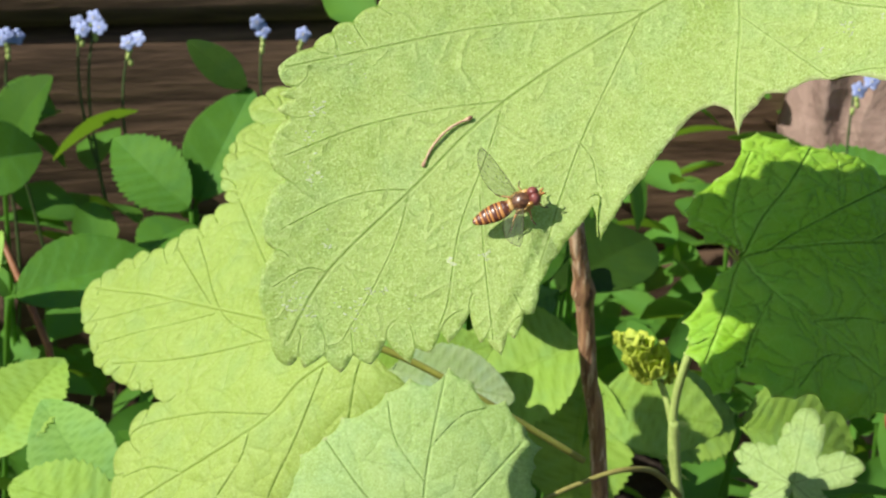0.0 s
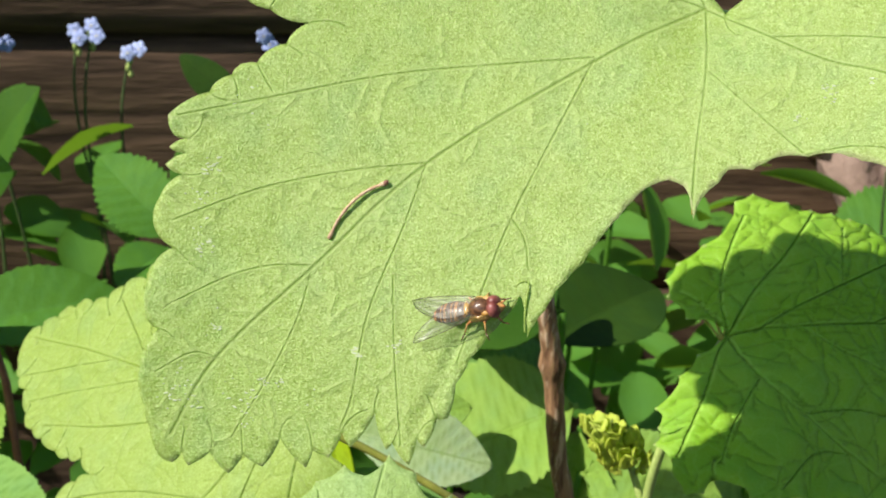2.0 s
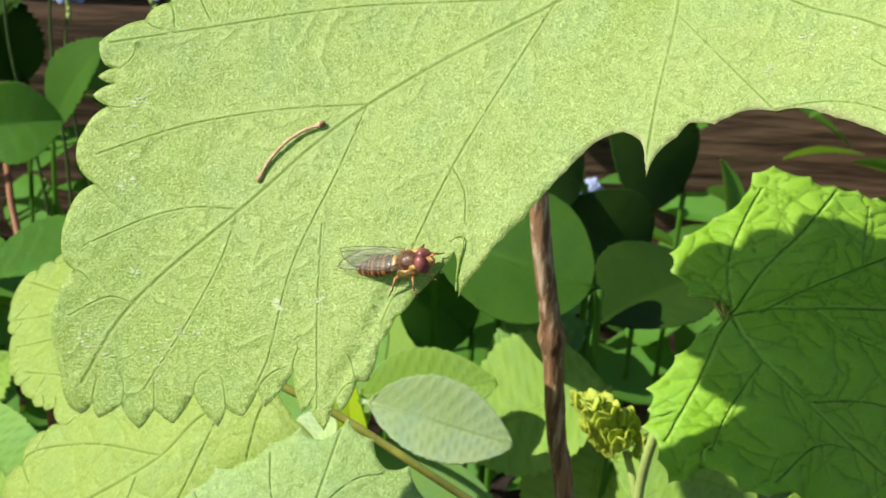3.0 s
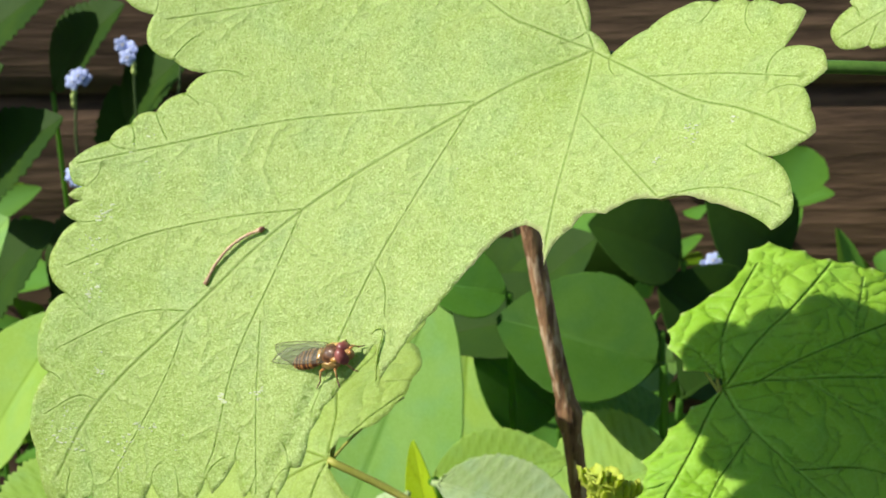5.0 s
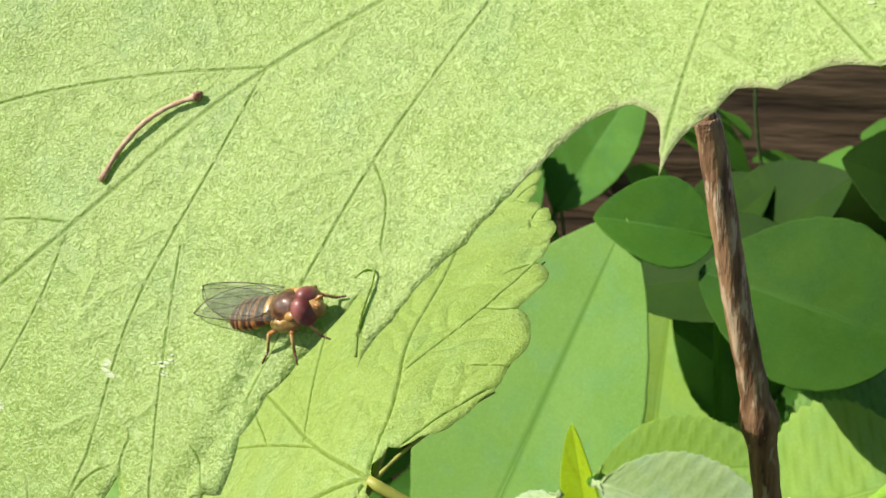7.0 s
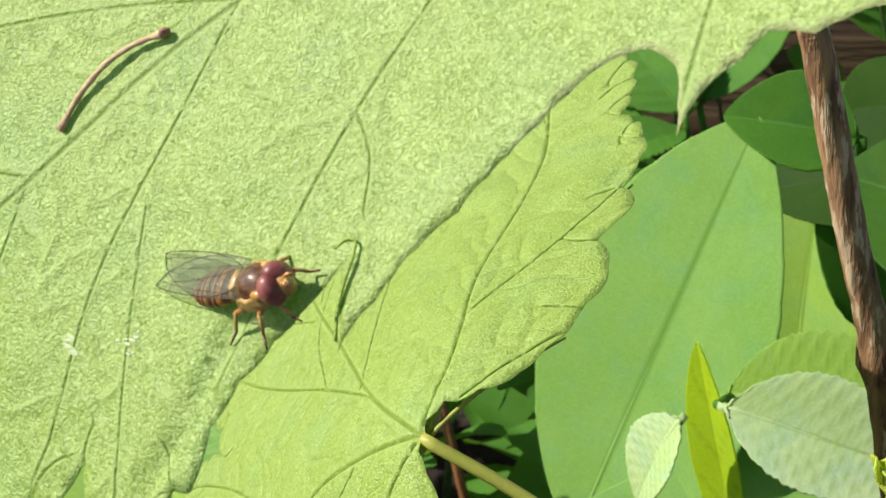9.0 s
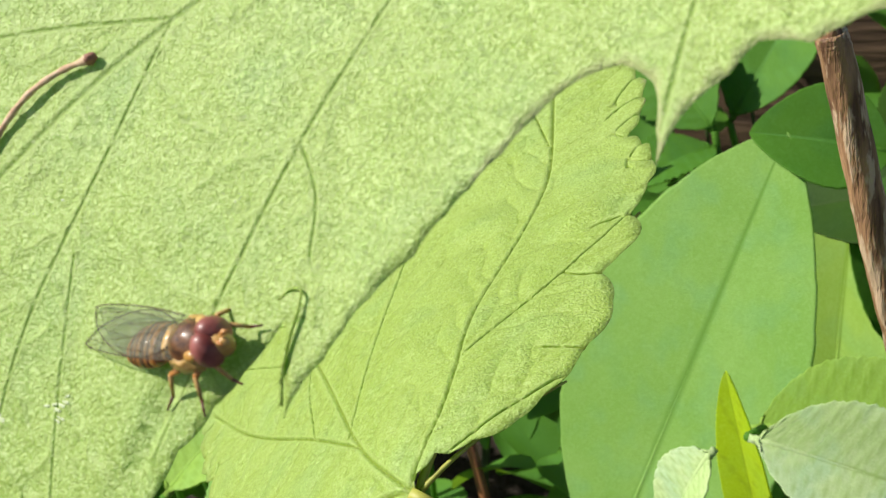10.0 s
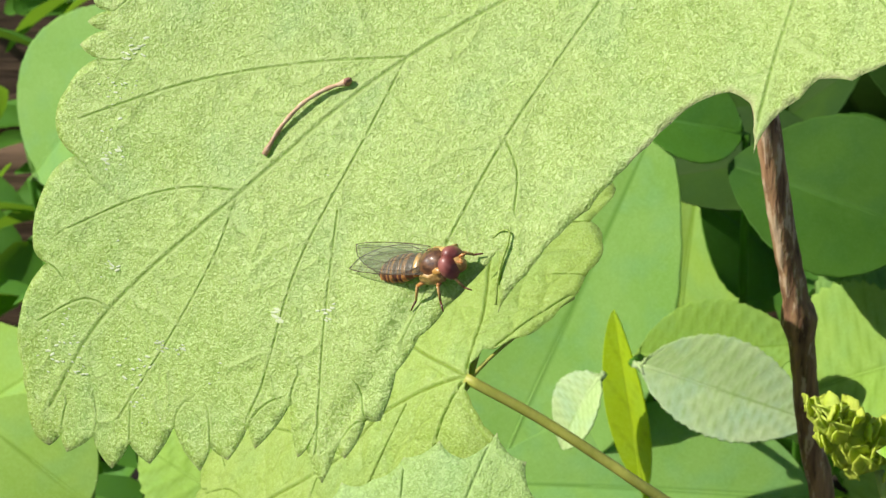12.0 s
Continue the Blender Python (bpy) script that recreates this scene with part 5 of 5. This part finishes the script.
def wing(s):
    """A wing along -x from its root, its leading edge to +y times s."""
    bm = bmesh.new()
    rows = []
    for i in range(25):
        t = i / 24
        f, b = wing_outline(t)
        rows.append([bm.verts.new(Vector((-7.0 * t, s * (f - (f + b) * k / 6) , 0.10 * math.sin(k * 1.6 + t * 5) * t)) * MM) for k in range(7)])
    for a, b in zip(rows, rows[1:]):
        for k in range(6):
            bm.faces.new((a[k], b[k], b[k + 1], a[k + 1]))
    ob = part("wing", bm, FLY_WING, fly, "clear folding wing")
    for line in ([(0, 0.1), (-2.5, 0.28), (-5, 0.3), (-6.7, 0.1)], [(0, 0), (-2.5, 0.0), (-5.2, -0.1), (-6.9, -0.3)], [(0, -0.05), (-2.2, -0.35), (-4.8, -0.7), (-6.5, -0.9)], [(-0.2, -0.1), (-2.0, -0.8), (-4.2, -1.3), (-5.6, -1.5)]):
        bm = bmesh.new()
        tube(bm, curve([Vector((x, s * y, 0.05)) * MM for x, y in line], 4), 0.014 * MM, 5)
        part("wing_vein", bm, FLY_VEIN, ob)
    bm = bmesh.new()
    rim = [Vector((-7.0 * t, s * wing_outline(t)[0], 0.03)) * MM for t in np.linspace(0, 1, 16)] + [Vector((-7.0 * t, -s * wing_outline(t)[1], 0.03)) * MM for t in np.linspace(1, 0.05, 16)]
    tube(bm, rim, 0.026 * MM, 5)
    part("wing_edge", bm, FLY_VEIN, ob, "thin dark wing edge")
    return ob


wings = {s: wing(s) for s in (1, -1)}

# ---------------------------------------------------------------- what moves
HUB = Vector((0.0005, 0.0002, 0.3632))
SWAY = [
    (0.0, 0.3, -0.3, 0.0, -2.1, 0.4, -0.4), (0.5, 0.0, -0.2, 0.0, 0.2, -1.1, -1.8), (1.0, 0.1, 0.8, -0.5, 1.2, -1.3, -1.8), (1.5, 0.1, 0.6, -0.4, 0.3, -1.1, -1.8),
    (2.0, 0.1, 0.6, -0.5, 2.6, -1.1, -0.7), (2.5, -0.1, -0.7, 0.1, 2.3, -1.3, -1.2), (4.5, -0.1, -3.2, 1.2, 0.3, -1.5, -3.1), (5.0, 0.0, -3.8, 1.4, 1.1, -1.5, -3.0),
    (5.5, -0.1, -1.0, 0.2, 0.3, -0.1, -1.5), (6.0, -0.1, -1.1, 0.2, 0.8, -0.2, -1.3), (6.5, -0.3, 0.8, -0.5, -1.1, 0.5, 0.8), (8.5, -0.9, 2.1, -1.2, -0.6, 1.1, 1.2),
    (9.0, -1.7, 3.9, -2.1, 0.0, 1.7, 2.9), (9.5, -1.6, 3.0, -1.8, 0.0, 1.5, 2.5), (10.0, -1.8, 3.6, -2.0, 1.1, 1.4, 3.0), (10.5, -2.0, 5.1, -2.6, -2.2, 2.5, 5.7),
    (11.0, -0.7, 2.0, -1.0, -1.0, 1.3, 2.6), (11.5, -0.3, 0.9, -0.5, -1.8, 0.8, 1.5), (12.0, -0.3, 1.3, -0.7, -3.3, 0.5, 0.8)]


def swayed(row):
    """The leaf's pose, swung about its middle by a row of mm and degrees."""
    t, dx, dy, dz, rx, ry, rz = row
    return Matrix.Translation(HUB + Vector((dx, dy, dz)) * 0.001) @ pose(0, 0, 0, rx, ry, rz) @ Matrix.Translation(-HUB) @ MAIN_AT


def fly_seat(x, y, heading, lift=0.0, pitch=0.0, roll=0.0):
    """A pose on the leaf, in the leaf's space: mm on the blade, degrees."""
    e = 0.5
    n = Vector((main_height(x - e, y) - main_height(x + e, y), main_height(x, y - e) - main_height(x, y + e), 2 * e)).normalized()
    f = Vector((math.cos(radians(heading)), math.sin(radians(heading)), 0))
    f = (f - n * f.dot(n)).normalized()
    return frame_of(on_leaf(x, y, 0.1) + n * lift * 0.001, f, n.cross(f), n) @ pose(0, 0, 0, roll, pitch, 0)


TWO_SWAY = [(0.0, -13.1, 1.3, -1.9), (0.5, -10.2, 0.6, -1.2), (1.0, -8.7, 0.3, -0.9), (2.5, -9.8, -0.2, -1.2), (4.5, -0.6, 0.2, 0.6), (5.5, 0.0, 0.0, 0.0), (8.5, 0.6, -0.4, -0.8), (9.5, 0.3, 0.0, 0.0), (10.5, 0.3, -0.6, -0.9), (11.5, 0.0, -0.4, -0.6), (12.0, 0.3, 0.2, 0.2)]
SMALL_SWAY = [(0.0, -2.6, 0.0, -0.6), (1.0, -1.2, 0.0, -0.2), (2.5, -0.3, 0.0, 0.0), (5.5, 1.8, 0.0, 0.3), (12.0, 3.4, 0.0, 0.7)]


def drifted(m, row):
    """A pose shifted by a row of mm."""
    return Matrix.Translation(Vector(row[1:]) * 0.001) @ m


def motions():
    walk(leaf_two, [(r[0], drifted(TWO_AT, r)) for r in TWO_SWAY])
    walk(small_leaf, [(r[0], drifted(SMALL_AT, r)) for r in SMALL_SWAY])
    walk(main_leaf, [(r[0], swayed(r)) for r in SWAY])
    walk(stalk, [(r[0], swayed(r)) for r in SWAY])
    rest = fly_seat(50.05, 18.15, 147, -0.3, -4, -14)
    rows = [(0.0, swayed(SWAY[0]) @ fly_seat(53.4, 12.8, 163, 1.8, -4)), (0.1, swayed(SWAY[0]) @ fly_seat(52.2, 14.2, 162, 1.6, -6)), (0.2, swayed(SWAY[1]) @ fly_seat(51, 16, 150, 0.8, -4))]
    rows += [(0.3, swayed(SWAY[1]) @ rest)] + [(r[0], swayed(r) @ rest) for r in SWAY[1:]]
    walk(fly, rows)
    for s, ob in wings.items():
        root = Vector((0.9, 0.85 * s, 2.1 + 0.06 * s)) * MM

        def held(sweep, lift, twist=0):
            return Matrix.Translation(root) @ pose(0, 0, 0, 0, 0, -s * sweep) @ pose(0, 0, 0, twist * s, lift, 0)

        out, shut = held(2 if s > 0 else 46, 2, 8), held(5 if s > 0 else -4, 5, 3)
        walk(ob, [(0.0, held(75, 35)), (0.1, held(80, -20)), (0.2, held(60, 15)), (0.3, out), (1.0, out), (1.9, out), (2.1, shut), (6.0, shut), (12.0, shut)])


motions()
